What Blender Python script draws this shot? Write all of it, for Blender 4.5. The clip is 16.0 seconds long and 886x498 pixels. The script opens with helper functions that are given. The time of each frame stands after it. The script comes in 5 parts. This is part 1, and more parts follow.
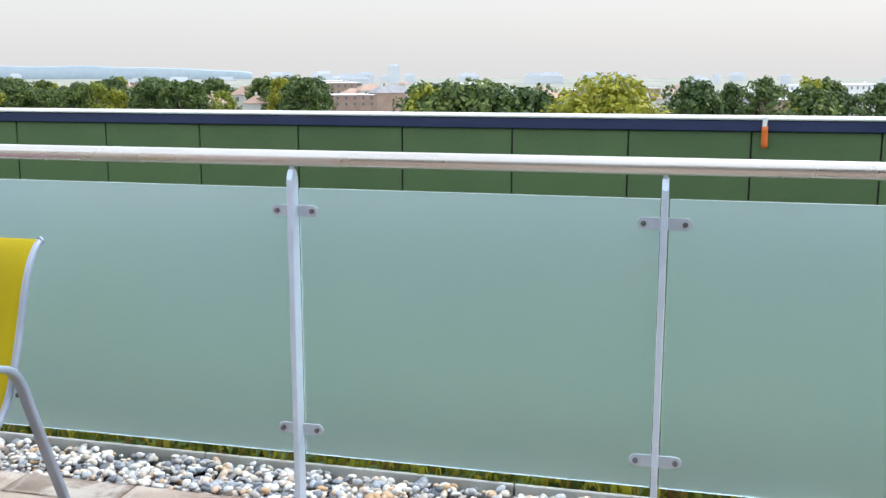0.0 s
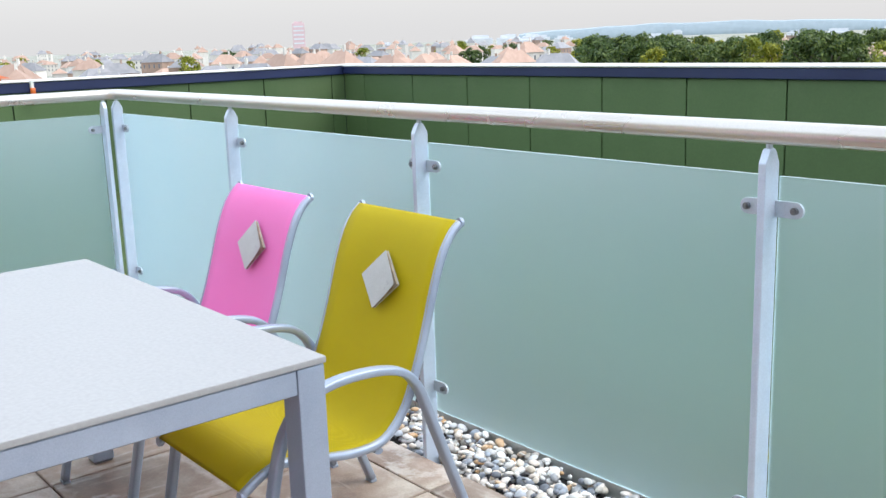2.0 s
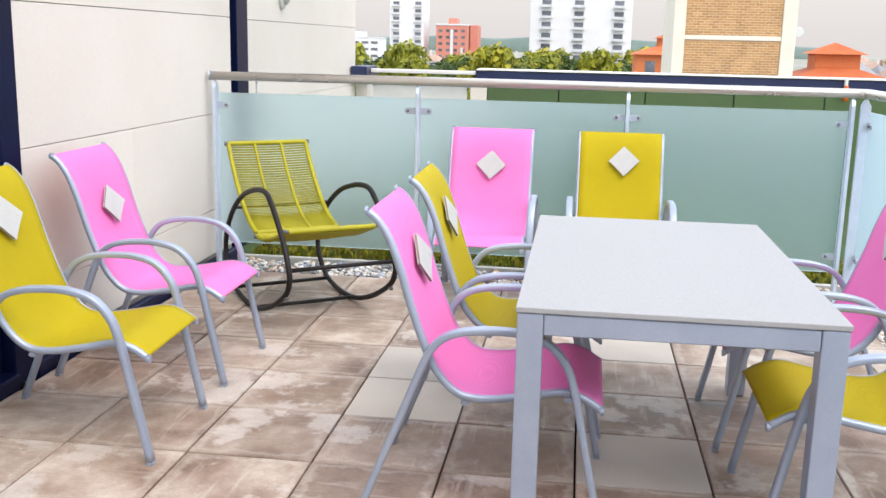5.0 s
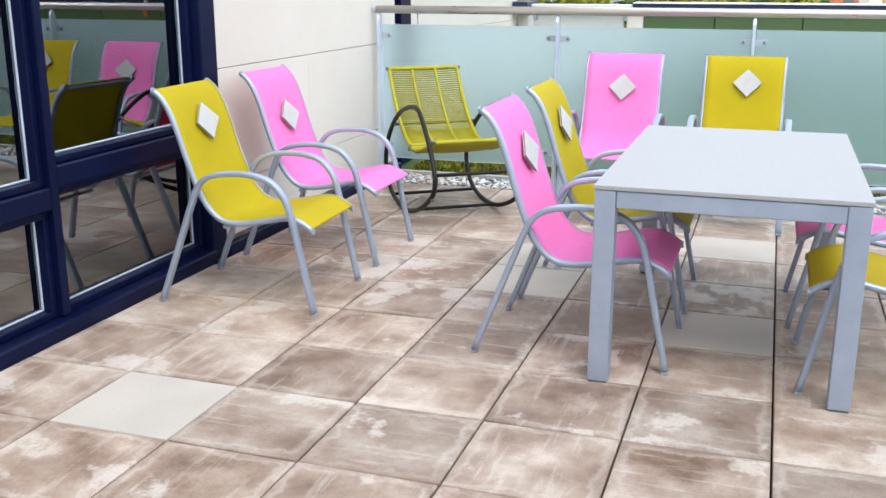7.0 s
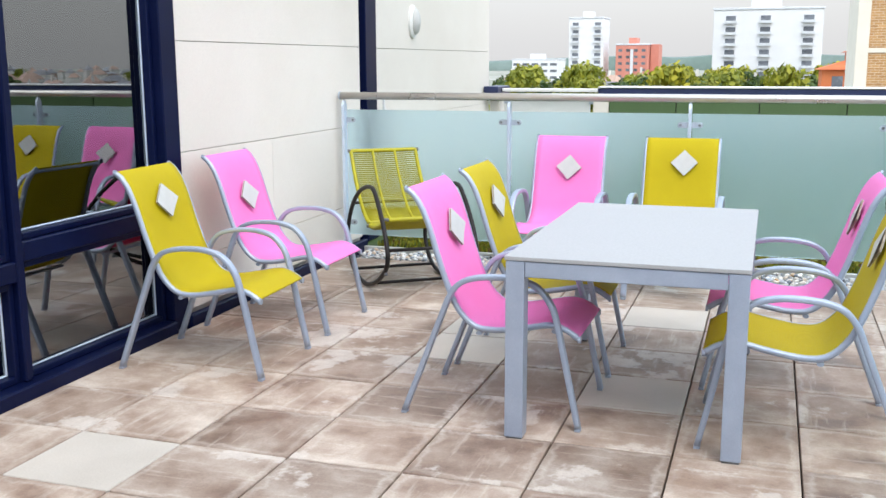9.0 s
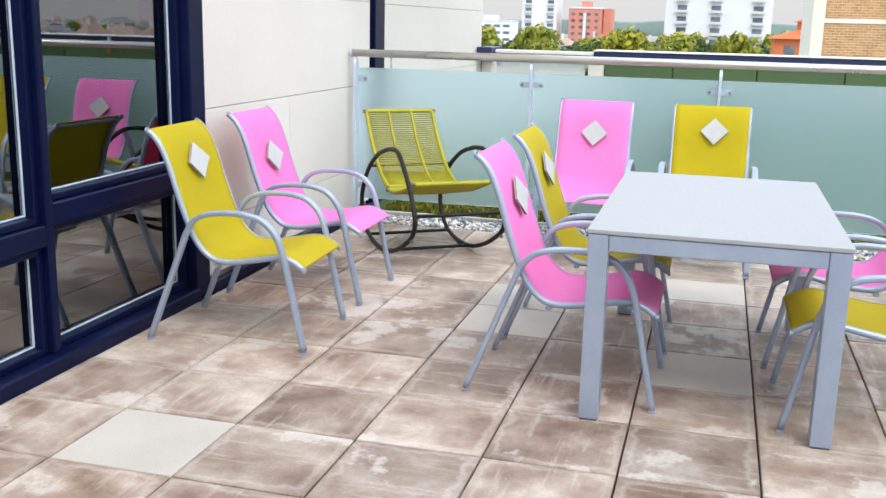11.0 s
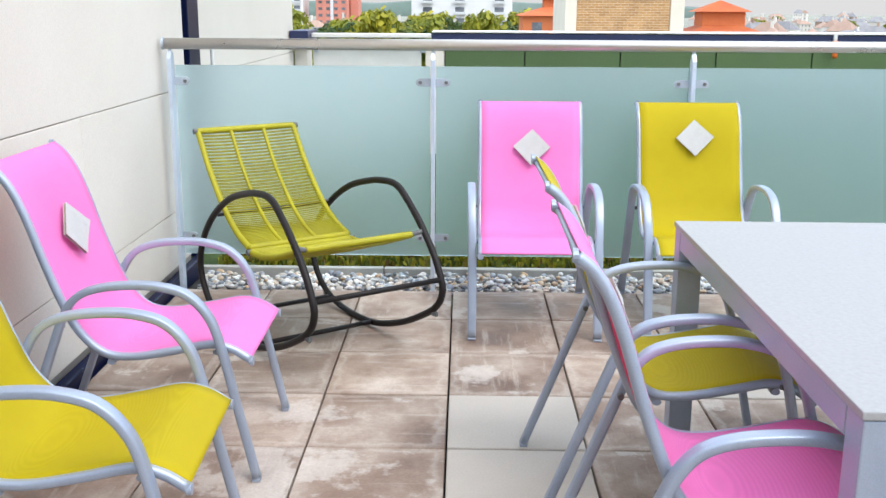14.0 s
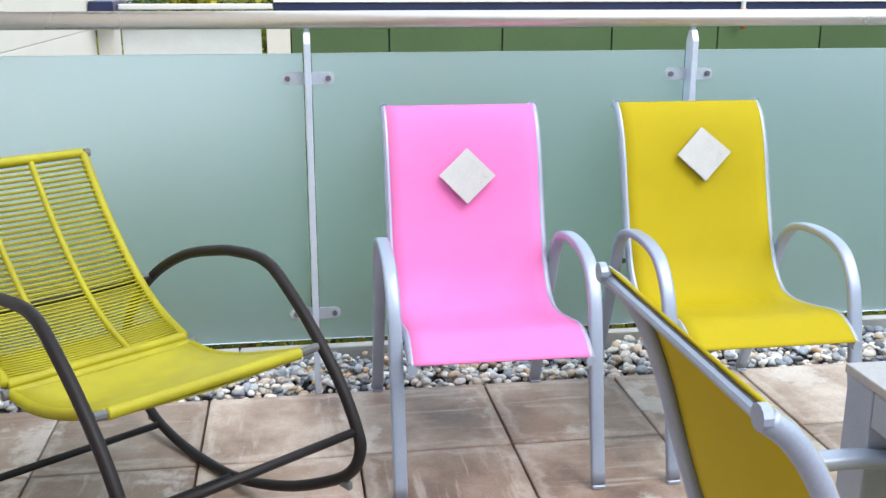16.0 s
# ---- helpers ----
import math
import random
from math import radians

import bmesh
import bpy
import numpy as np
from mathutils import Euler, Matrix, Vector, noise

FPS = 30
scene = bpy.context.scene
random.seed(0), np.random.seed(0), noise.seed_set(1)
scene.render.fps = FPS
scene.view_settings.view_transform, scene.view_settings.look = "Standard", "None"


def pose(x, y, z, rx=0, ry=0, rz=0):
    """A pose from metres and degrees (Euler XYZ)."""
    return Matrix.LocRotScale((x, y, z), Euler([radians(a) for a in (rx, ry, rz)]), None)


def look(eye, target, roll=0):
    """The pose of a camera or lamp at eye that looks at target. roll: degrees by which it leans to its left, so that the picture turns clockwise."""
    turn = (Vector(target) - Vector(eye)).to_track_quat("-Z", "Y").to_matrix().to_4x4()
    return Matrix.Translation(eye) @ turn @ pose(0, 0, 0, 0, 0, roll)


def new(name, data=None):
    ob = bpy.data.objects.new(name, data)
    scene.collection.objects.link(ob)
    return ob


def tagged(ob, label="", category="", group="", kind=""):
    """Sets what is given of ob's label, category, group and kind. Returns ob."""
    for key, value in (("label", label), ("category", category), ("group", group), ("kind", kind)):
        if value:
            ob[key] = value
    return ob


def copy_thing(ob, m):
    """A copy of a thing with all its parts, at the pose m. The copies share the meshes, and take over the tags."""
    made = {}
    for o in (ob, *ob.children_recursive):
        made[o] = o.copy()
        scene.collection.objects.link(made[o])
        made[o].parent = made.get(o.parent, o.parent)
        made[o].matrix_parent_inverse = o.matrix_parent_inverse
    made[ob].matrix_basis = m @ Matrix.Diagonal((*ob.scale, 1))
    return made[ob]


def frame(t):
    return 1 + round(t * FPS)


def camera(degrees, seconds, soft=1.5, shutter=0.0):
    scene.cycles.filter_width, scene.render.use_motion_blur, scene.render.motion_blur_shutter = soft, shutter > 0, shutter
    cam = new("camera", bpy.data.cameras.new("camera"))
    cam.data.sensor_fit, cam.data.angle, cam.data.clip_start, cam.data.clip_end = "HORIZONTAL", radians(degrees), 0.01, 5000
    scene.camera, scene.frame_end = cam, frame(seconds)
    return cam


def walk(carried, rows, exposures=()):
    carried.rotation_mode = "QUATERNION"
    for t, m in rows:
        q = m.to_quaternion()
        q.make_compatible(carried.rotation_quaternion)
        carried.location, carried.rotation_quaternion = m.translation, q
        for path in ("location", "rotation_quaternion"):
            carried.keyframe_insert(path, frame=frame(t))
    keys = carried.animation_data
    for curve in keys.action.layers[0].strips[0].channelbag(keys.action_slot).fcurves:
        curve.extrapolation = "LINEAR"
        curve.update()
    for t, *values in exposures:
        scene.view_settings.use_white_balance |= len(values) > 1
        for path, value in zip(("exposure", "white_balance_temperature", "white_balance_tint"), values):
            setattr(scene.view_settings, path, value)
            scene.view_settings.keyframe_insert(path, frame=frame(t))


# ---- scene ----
cam = camera(48.2, 16.0)
PATH = [
    (0, (-0.116, 0.079, 1.47), (-0.6, 1.988, 1.119), -0.0),
    (0.5, (-0.107, 0.358, 1.456), (-0.83, 2.19, 1.105), -0.2),
    (1, (-0.105, 0.65, 1.456), (-1.034, 2.385, 1.099), -0.3),
    (1.5, (-0.165, 0.889, 1.428), (-1.358, 2.455, 1.073), 0.2),
    (2, (-0.134, 1.104, 1.43), (-1.647, 2.343, 1.011), -1.9),
    (2.5, (-0.067, 1.232, 1.4), (-1.775, 2.176, 0.964), -1.7),
    (3, (0.054, 1.259, 1.387), (-1.771, 1.955, 0.959), -1.0),
    (3.5, (0.201, 1.28, 1.387), (-1.686, 1.766, 0.938), -0.9),
    (4, (0.328, 1.382, 1.405), (-1.616, 1.546, 0.966), 0.7),
    (4.5, (0.489, 1.493, 1.45), (-1.456, 1.371, 1.004), 0.6),
    (5, (0.626, 1.536, 1.426), (-1.314, 1.273, 1.016), 1.3),
    (5.2, (0.729, 1.563, 1.444), (-1.196, 1.224, 1.019), 0.9),
    (7.3, (1.357, 2.002, 1.389), (-0.475, 1.392, 0.867), 0.0),
    (7.5, (1.397, 2.049, 1.399), (-0.446, 1.452, 0.9), 0.1),
    (8, (1.464, 2.191, 1.421), (-0.387, 1.569, 0.991), 0.6),
    (8.5, (1.515, 2.296, 1.427), (-0.343, 1.657, 1.053), -0.2),
    (8.7, (1.523, 2.315, 1.433), (-0.339, 1.684, 1.066), -0.3),
    (10.8, (1.526, 1.862, 1.422), (-0.362, 1.368, 0.982), 1.5),
    (11, (1.439, 1.789, 1.419), (-0.443, 1.28, 0.972), 1.4),
    (11.5, (1.196, 1.643, 1.405), (-0.676, 1.111, 0.943), 1.1),
    (12, (0.929, 1.446, 1.378), (-0.971, 1.034, 0.907), 1.2),
    (12.5, (0.629, 1.257, 1.394), (-1.269, 0.9, 0.876), 0.8),
    (13, (0.292, 1.095, 1.422), (-1.624, 0.741, 0.969), 2.2),
    (13.5, (-0.061, 0.913, 1.382), (-2.009, 0.769, 0.951), 0.2),
    (14, (-0.458, 0.719, 1.366), (-2.401, 0.681, 0.892), 0.3),
    (14.5, (-0.877, 0.613, 1.373), (-2.817, 0.582, 0.885), 0.6),
    (15, (-1.282, 0.501, 1.356), (-3.209, 0.631, 0.837), -0.8),
    (15.5, (-1.735, 0.477, 1.363), (-3.659, 0.629, 0.836), 0.8),
    (16, (-2.139, 0.52, 1.314), (-4.046, 0.813, 0.787), 0.1),
]
walk(cam, [(t, look(eye, target, roll)) for t, eye, target, roll in PATH],
     [(0, 0.30, 6500, 10), (3, 0.30, 6500, 10), (4.2, 0.30, 6850, 14), (5.2, 0.30, 6850, 14), (7.4, 0.30, 6500, 10), (16, 0.30, 6500, 10)])

# ---- world, sun ----
world = bpy.data.worlds.new("overcast")
scene.world = world
world.use_nodes = True
wn, wl = world.node_tree.nodes, world.node_tree.links
wn.clear()
sky = wn.new("ShaderNodeTexSky")
sky.sky_type = "NISHITA"
sky.sun_disc = False
sky.sun_elevation, sky.sun_rotation = radians(58), radians(60)
sky.dust_density, sky.air_density = 4.0, 1.0
sky_bg = wn.new("ShaderNodeBackground")
sky_bg.inputs["Strength"].default_value = 0.05
wl.new(sky.outputs[0], sky_bg.inputs["Color"])
# Overcast dome: brighter and bluer overhead than at the hazy horizon, brightest in between
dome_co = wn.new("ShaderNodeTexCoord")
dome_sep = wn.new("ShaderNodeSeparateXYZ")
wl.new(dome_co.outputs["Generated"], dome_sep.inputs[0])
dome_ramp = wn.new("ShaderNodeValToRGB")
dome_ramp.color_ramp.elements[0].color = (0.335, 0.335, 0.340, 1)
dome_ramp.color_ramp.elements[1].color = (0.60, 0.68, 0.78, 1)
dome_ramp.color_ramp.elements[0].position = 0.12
# Bright belt just above the view, added to light glass and walls
dome_belt = dome_ramp.color_ramp.elements.new(0.24)
dome_belt.color = (0.74, 0.86, 0.98, 1)
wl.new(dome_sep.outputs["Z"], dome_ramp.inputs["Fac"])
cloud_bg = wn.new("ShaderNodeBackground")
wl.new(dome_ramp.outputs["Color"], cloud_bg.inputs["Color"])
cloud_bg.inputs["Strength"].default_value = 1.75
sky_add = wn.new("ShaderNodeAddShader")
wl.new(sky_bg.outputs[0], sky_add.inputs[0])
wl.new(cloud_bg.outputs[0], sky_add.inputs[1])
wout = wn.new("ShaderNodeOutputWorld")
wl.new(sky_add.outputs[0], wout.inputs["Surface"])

sun_data = bpy.data.lights.new("sun", "SUN")
sun_data.energy, sun_data.angle, sun_data.color = 1.5, radians(36), (1.0, 0.98, 0.95)
sun_ob = new("sun", sun_data)
sun_ob.matrix_world = look((5, 4.5, 9), (0, 0, 0))


# ---- materials ----
def node_mat(name):
    m = bpy.data.materials.new(name)
    m.use_nodes = True
    n, l = m.node_tree.nodes, m.node_tree.links
    return m, n, l, n["Principled BSDF"]


def rgba(c):
    return (c[0], c[1], c[2], 1)


def noise_fac(n, l, coord, scale, detail=4, rough=0.55):
    t = n.new("ShaderNodeTexNoise")
    t.inputs["Scale"].default_value, t.inputs["Detail"].default_value, t.inputs["Roughness"].default_value = scale, detail, rough
    if coord is not None:
        l.new(coord, t.inputs["Vector"])
    return t.outputs["Fac"]


def ramp(n, l, fac, stops):
    r = n.new("ShaderNodeValToRGB")
    e = r.color_ramp.elements
    while len(e) < len(stops):
        e.new(0.5)
    for k, (p, c) in enumerate(stops):
        e[k].position, e[k].color = p, rgba(c)
    l.new(fac, r.inputs["Fac"])
    return r.outputs["Color"]


def mixed(n, l, fac, a, b, mode="MIX"):
    x = n.new("ShaderNodeMix")
    x.data_type, x.blend_type = "RGBA", mode
    for sock, v in ((x.inputs[0], fac), (x.inputs[6], a), (x.inputs[7], b)):
        if isinstance(v, (int, float)):
            sock.default_value = v
        elif isinstance(v, tuple):
            sock.default_value = rgba(v)
        else:
            l.new(v, sock)
    return x.outputs[2]


def bumped(n, l, bsdf, height, strength, dist=0.002):
    b = n.new("ShaderNodeBump")
    b.inputs["Strength"].default_value, b.inputs["Distance"].default_value = strength, dist
    l.new(height, b.inputs["Height"])
    l.new(b.outputs[0], bsdf.inputs["Normal"])


def surface(name, c1, c2, scale=4.0, rough=0.5, metal=0.0, grain=150.0, bump=0.15, dirt=None, spec=0.5, vary=0.0):
    """Two tones blotched at one scale, fine grain and relief at another."""
    m, n, l, b = node_mat(name)
    co = n.new("ShaderNodeTexCoord").outputs["Object"]
    f1 = noise_fac(n, l, co, scale)
    col = ramp(n, l, f1, [(0.3, c1), (0.7, c2)])
    f2 = noise_fac(n, l, co, grain, 3)
    g = ramp(n, l, f2, [(0.25, (0.86, 0.86, 0.86)), (0.75, (1.0, 1.0, 1.0))])
    col = mixed(n, l, 1.0, col, g, "MULTIPLY")
    if dirt:
        f3 = noise_fac(n, l, co, scale * 0.37, 6, 0.7)
        d = ramp(n, l, f3, [(0.5, (0, 0, 0)), (0.75, (1, 1, 1))])
        k = n.new("ShaderNodeMath")
        k.operation = "MULTIPLY"
        k.inputs[1].default_value = dirt[1]
        l.new(d, k.inputs[0])
        col = mixed(n, l, k.outputs[0], col, dirt[0])
    if vary:
        oi = n.new("ShaderNodeObjectInfo")
        v = ramp(n, l, oi.outputs["Random"], [(0.0, (1 - vary,) * 3), (1.0, (1.0,) * 3)])
        col = mixed(n, l, 1.0, col, v, "MULTIPLY")
    l.new(col, b.inputs["Base Color"])
    r = ramp(n, l, f1, [(0.2, (max(rough - 0.08, 0.02),) * 3), (0.8, (min(rough + 0.08, 1),) * 3)])
    l.new(r, b.inputs["Roughness"])
    b.inputs["Metallic"].default_value = metal
    b.inputs["Specular IOR Level"].default_value = spec
    if bump:
        bumped(n, l, b, f2, bump)
    return m


def slab_material():
    """Worn buff concrete paving: dark damp blotches, pale lime bloom near the edges, own tone for each slab."""
    m, n, l, b = node_mat("paving_concrete")
    tc = n.new("ShaderNodeTexCoord")
    oi = n.new("ShaderNodeObjectInfo")
    sh = n.new("ShaderNodeVectorMath")
    sh.operation = "MULTIPLY_ADD"
    sh.inputs[1].default_value = (1, 1, 1)
    l.new(tc.outputs["Object"], sh.inputs[0])
    comb = n.new("ShaderNodeCombineXYZ")
    for k, mul in enumerate((37.0, 91.0, 13.0)):
        mm = n.new("ShaderNodeMath")
        mm.operation = "MULTIPLY"
        mm.inputs[1].default_value = mul
        l.new(oi.outputs["Random"], mm.inputs[0])
        l.new(mm.outputs[0], comb.inputs[k])
    l.new(comb.outputs[0], sh.inputs[2])
    co = sh.outputs[0]
    big = noise_fac(n, l, co, 3.2, 7, 0.62)
    fine = noise_fac(n, l, co, 130, 3)
    tone = ramp(n, l, big, [(0.33, (0.15, 0.092, 0.066)), (0.44, (0.27, 0.195, 0.152)), (0.55, (0.37, 0.295, 0.245)), (0.70, (0.52, 0.455, 0.40))])
    own = ramp(n, l, oi.outputs["Random"], [(0.0, (0.82, 0.80, 0.78)), (0.5, (1.05, 1.02, 0.99)), (1.0, (1.28, 1.25, 1.21))])
    col = mixed(n, l, 1.0, tone, own, "MULTIPLY")
    sx = n.new("ShaderNodeSeparateXYZ")
    l.new(tc.outputs["Object"], sx.inputs[0])
    dist = []
    for axis in ("X", "Y"):
        a = n.new("ShaderNodeMath")
        a.operation = "ABSOLUTE"
        l.new(sx.outputs[axis], a.inputs[0])
        dist.append(a.outputs[0])
    mx = n.new("ShaderNodeMath")
    mx.operation = "MAXIMUM"
    l.new(dist[0], mx.inputs[0])
    l.new(dist[1], mx.inputs[1])
    wob = noise_fac(n, l, co, 9, 5, 0.7)
    ad = n.new("ShaderNodeMath")
    ad.operation = "MULTIPLY_ADD"
    ad.inputs[1].default_value = 0.11
    l.new(wob, ad.inputs[0])
    l.new(mx.outputs[0], ad.inputs[2])
    rim = ramp(n, l, ad.outputs[0], [(0.235, (0, 0, 0)), (0.252, (1, 1, 1)), (0.268, (0.25, 0.25, 0.25)), (0.29, (0.1, 0.1, 0.1))])
    rk = n.new("ShaderNodeMath")
    rk.operation = "MULTIPLY"
    rk.inputs[1].default_value = 0.30
    l.new(rim, rk.inputs[0])
    col = mixed(n, l, rk.outputs[0], col, (0.66, 0.60, 0.53))
    streak = n.new("ShaderNodeMapping")
    streak.inputs["Scale"].default_value = (2.0, 16.0, 1.0)
    l.new(co, streak.inputs["Vector"])
    sf = noise_fac(n, l, streak.outputs[0], 1.6, 5, 0.6)
    sm = ramp(n, l, sf, [(0.56, (0, 0, 0)), (0.68, (0.4, 0.4, 0.4))])
    col = mixed(n, l, sm, col, (0.60, 0.53, 0.46))
    rust = noise_fac(n, l, co, 1.9, 6, 0.66)
    rmask = ramp(n, l, rust, [(0.54, (0, 0, 0)), (0.64, (0.45, 0.45, 0.45)), (0.78, (0.7, 0.7, 0.7))])
    col = mixed(n, l, rmask, col, (0.235, 0.145, 0.10))
    lime = noise_fac(n, l, co, 2.6, 6, 0.64)
    lmask = ramp(n, l, lime, [(0.57, (0, 0, 0)), (0.61, (0.5, 0.5, 0.5)), (0.72, (0.75, 0.75, 0.75))])
    col = mixed(n, l, lmask, col, (0.66, 0.60, 0.545))
    g = ramp(n, l, fine, [(0.25, (0.84, 0.84, 0.84)), (0.75, (1.04, 1.04, 1.04))])
    col = mixed(n, l, 1.0, col, g, "MULTIPLY")
    l.new(col, b.inputs["Base Color"])
    rr = ramp(n, l, big, [(0.3, (0.42, 0.42, 0.42)), (0.6, (0.78, 0.78, 0.78))])
    l.new(rr, b.inputs["Roughness"])
    bumped(n, l, b, fine, 0.35, 0.002)
    return m


def pebble_material():
    m, n, l, b = node_mat("river_pebbles")
    geo = n.new("ShaderNodeNewGeometry")
    col = ramp(n, l, geo.outputs["Random Per Island"], [
        (0.0, (0.10, 0.11, 0.13)), (0.18, (0.34, 0.38, 0.44)), (0.36, (0.74, 0.73, 0.71)), (0.5, (0.50, 0.30, 0.14)),
        (0.62, (0.80, 0.78, 0.74)), (0.74, (0.28, 0.29, 0.31)), (0.86, (0.60, 0.53, 0.44)), (1.0, (0.84, 0.84, 0.84))])
    co = n.new("ShaderNodeTexCoord").outputs["Object"]
    f = noise_fac(n, l, co, 90, 4)
    g = ramp(n, l, f, [(0.3, (0.75, 0.75, 0.75)), (0.7, (1.1, 1.1, 1.1))])
    l.new(mixed(n, l, 1.0, col, g, "MULTIPLY"), b.inputs["Base Color"])
    b.inputs["Roughness"].default_value = 0.55
    bumped(n, l, b, f, 0.3, 0.002)
    return m


def frosted_material():
    """Acid-etched glass: rough transmission with a thin milky skin."""
    m, n, l, b = node_mat("frosted_glass")
    co = n.new("ShaderNodeTexCoord").outputs["Object"]
    f = noise_fac(n, l, co, 2.2, 4)
    gl = n.new("ShaderNodeBsdfRefraction")
    gl.distribution = "GGX"
    gl.inputs["IOR"].default_value = 1.45
    l.new(ramp(n, l, f, [(0.3, (0.87, 0.97, 1.0)), (0.7, (0.90, 0.98, 1.0))]), gl.inputs["Color"])
    gl.inputs["Roughness"].default_value = 0.48
    tr = n.new("ShaderNodeBsdfTranslucent")
    tr.inputs["Color"].default_value = (0.52, 0.90, 0.92, 1)
    df = n.new("ShaderNodeBsdfDiffuse")
    df.inputs["Color"].default_value = (0.60, 0.84, 0.90, 1)
    sheen = n.new("ShaderNodeBsdfGlossy")
    sheen.inputs["Color"].default_value = (0.9, 0.97, 1.0, 1)
    sheen.inputs["Roughness"].default_value = 0.55
    fr = n.new("ShaderNodeFresnel")
    fr.inputs["IOR"].default_value = 1.5
    m1, m2, m3 = n.new("ShaderNodeMixShader"), n.new("ShaderNodeMixShader"), n.new("ShaderNodeMixShader")
    m1.inputs[0].default_value = 0.6
    l.new(df.outputs[0], m1.inputs[1])
    l.new(tr.outputs[0], m1.inputs[2])
    m2.inputs[0].default_value = 0.045
    l.new(gl.outputs[0], m2.inputs[1])
    l.new(m1.outputs[0], m2.inputs[2])
    l.new(fr.outputs[0], m3.inputs[0])
    l.new(m2.outputs[0], m3.inputs[1])
    l.new(sheen.outputs[0], m3.inputs[2])
    l.new(m3.outputs[0], n["Material Output"].inputs["Surface"])
    return m


def window_glass_material():
    m, n, l, b = node_mat("window_glass")
    fr = n.new("ShaderNodeFresnel")
    fr.inputs["IOR"].default_value = 3.0
    gl = n.new("ShaderNodeBsdfGlossy")
    gl.inputs["Roughness"].default_value = 0.0
    gl.inputs["Color"].default_value = (0.95, 0.98, 1.0, 1)
    tp = n.new("ShaderNodeBsdfTransparent")
    tp.inputs["Color"].default_value = (0.66, 0.70, 0.69, 1)
    mx = n.new("ShaderNodeMixShader")
    l.new(fr.outputs[0], mx.inputs[0])
    l.new(tp.outputs[0], mx.inputs[1])
    l.new(gl.outputs[0], mx.inputs[2])
    l.new(mx.outputs[0], n["Material Output"].inputs["Surface"])
    return m


def fabric_material(name, c1, c2):
    """Woven mesh sling: fine weave relief, a little light passes through."""
    m, n, l, b = node_mat(name)
    tc = n.new("ShaderNodeTexCoord").outputs["Object"]
    f = noise_fac(n, l, tc, 3.0, 4)
    col = ramp(n, l, f, [(0.3, c1), (0.7, c2)])
    w1, w2 = n.new("ShaderNodeTexWave"), n.new("ShaderNodeTexWave")
    w1.bands_direction, w2.bands_direction = "X", "Z"
    for w in (w1, w2):
        w.inputs["Scale"].default_value = 160
        w.inputs["Distortion"].default_value = 0.6
        l.new(tc, w.inputs["Vector"])
    mu = n.new("ShaderNodeMath")
    mu.operation = "MULTIPLY"
    l.new(w1.outputs["Fac"], mu.inputs[0])
    l.new(w2.outputs["Fac"], mu.inputs[1])
    g = ramp(n, l, mu.outputs[0], [(0.0, (0.88, 0.88, 0.88)), (1.0, (1.0, 1.0, 1.0))])
    col = mixed(n, l, 1.0, col, g, "MULTIPLY")
    l.new(col, b.inputs["Base Color"])
    b.inputs["Roughness"].default_value = 0.7
    b.inputs["Specular IOR Level"].default_value = 0.25
    bumped(n, l, b, mu.outputs[0], 0.25, 0.001)
    tr = n.new("ShaderNodeBsdfTranslucent")
    l.new(col, tr.inputs["Color"])
    mx = n.new("ShaderNodeMixShader")
    mx.inputs[0].default_value = 0.12
    l.new(b.outputs[0], mx.inputs[1])
    l.new(tr.outputs[0], mx.inputs[2])
    l.new(mx.outputs[0], n["Material Output"].inputs["Surface"])
    return m


def leaf_material(name, stops):
    m, n, l, b = node_mat(name)
    geo = n.new("ShaderNodeNewGeometry")
    oi = n.new("ShaderNodeObjectInfo")
    col = ramp(n, l, geo.outputs["Random Per Island"], stops)
    v = ramp(n, l, oi.outputs["Random"], [(0.0, (0.7, 0.8, 0.7)), (1.0, (1.3, 1.15, 0.7))])
    l.new(mixed(n, l, 1.0, col, v, "MULTIPLY"), b.inputs["Base Color"])
    b.inputs["Roughness"].default_value = 0.6
    tr = n.new("ShaderNodeBsdfTranslucent")
    l.new(col, tr.inputs["Color"])
    mx = n.new("ShaderNodeMixShader")
    mx.inputs[0].default_value = 0.3
    l.new(b.outputs[0], mx.inputs[1])
    l.new(tr.outputs[0], mx.inputs[2])
    l.new(mx.outputs[0], n["Material Output"].inputs["Surface"])
    return m


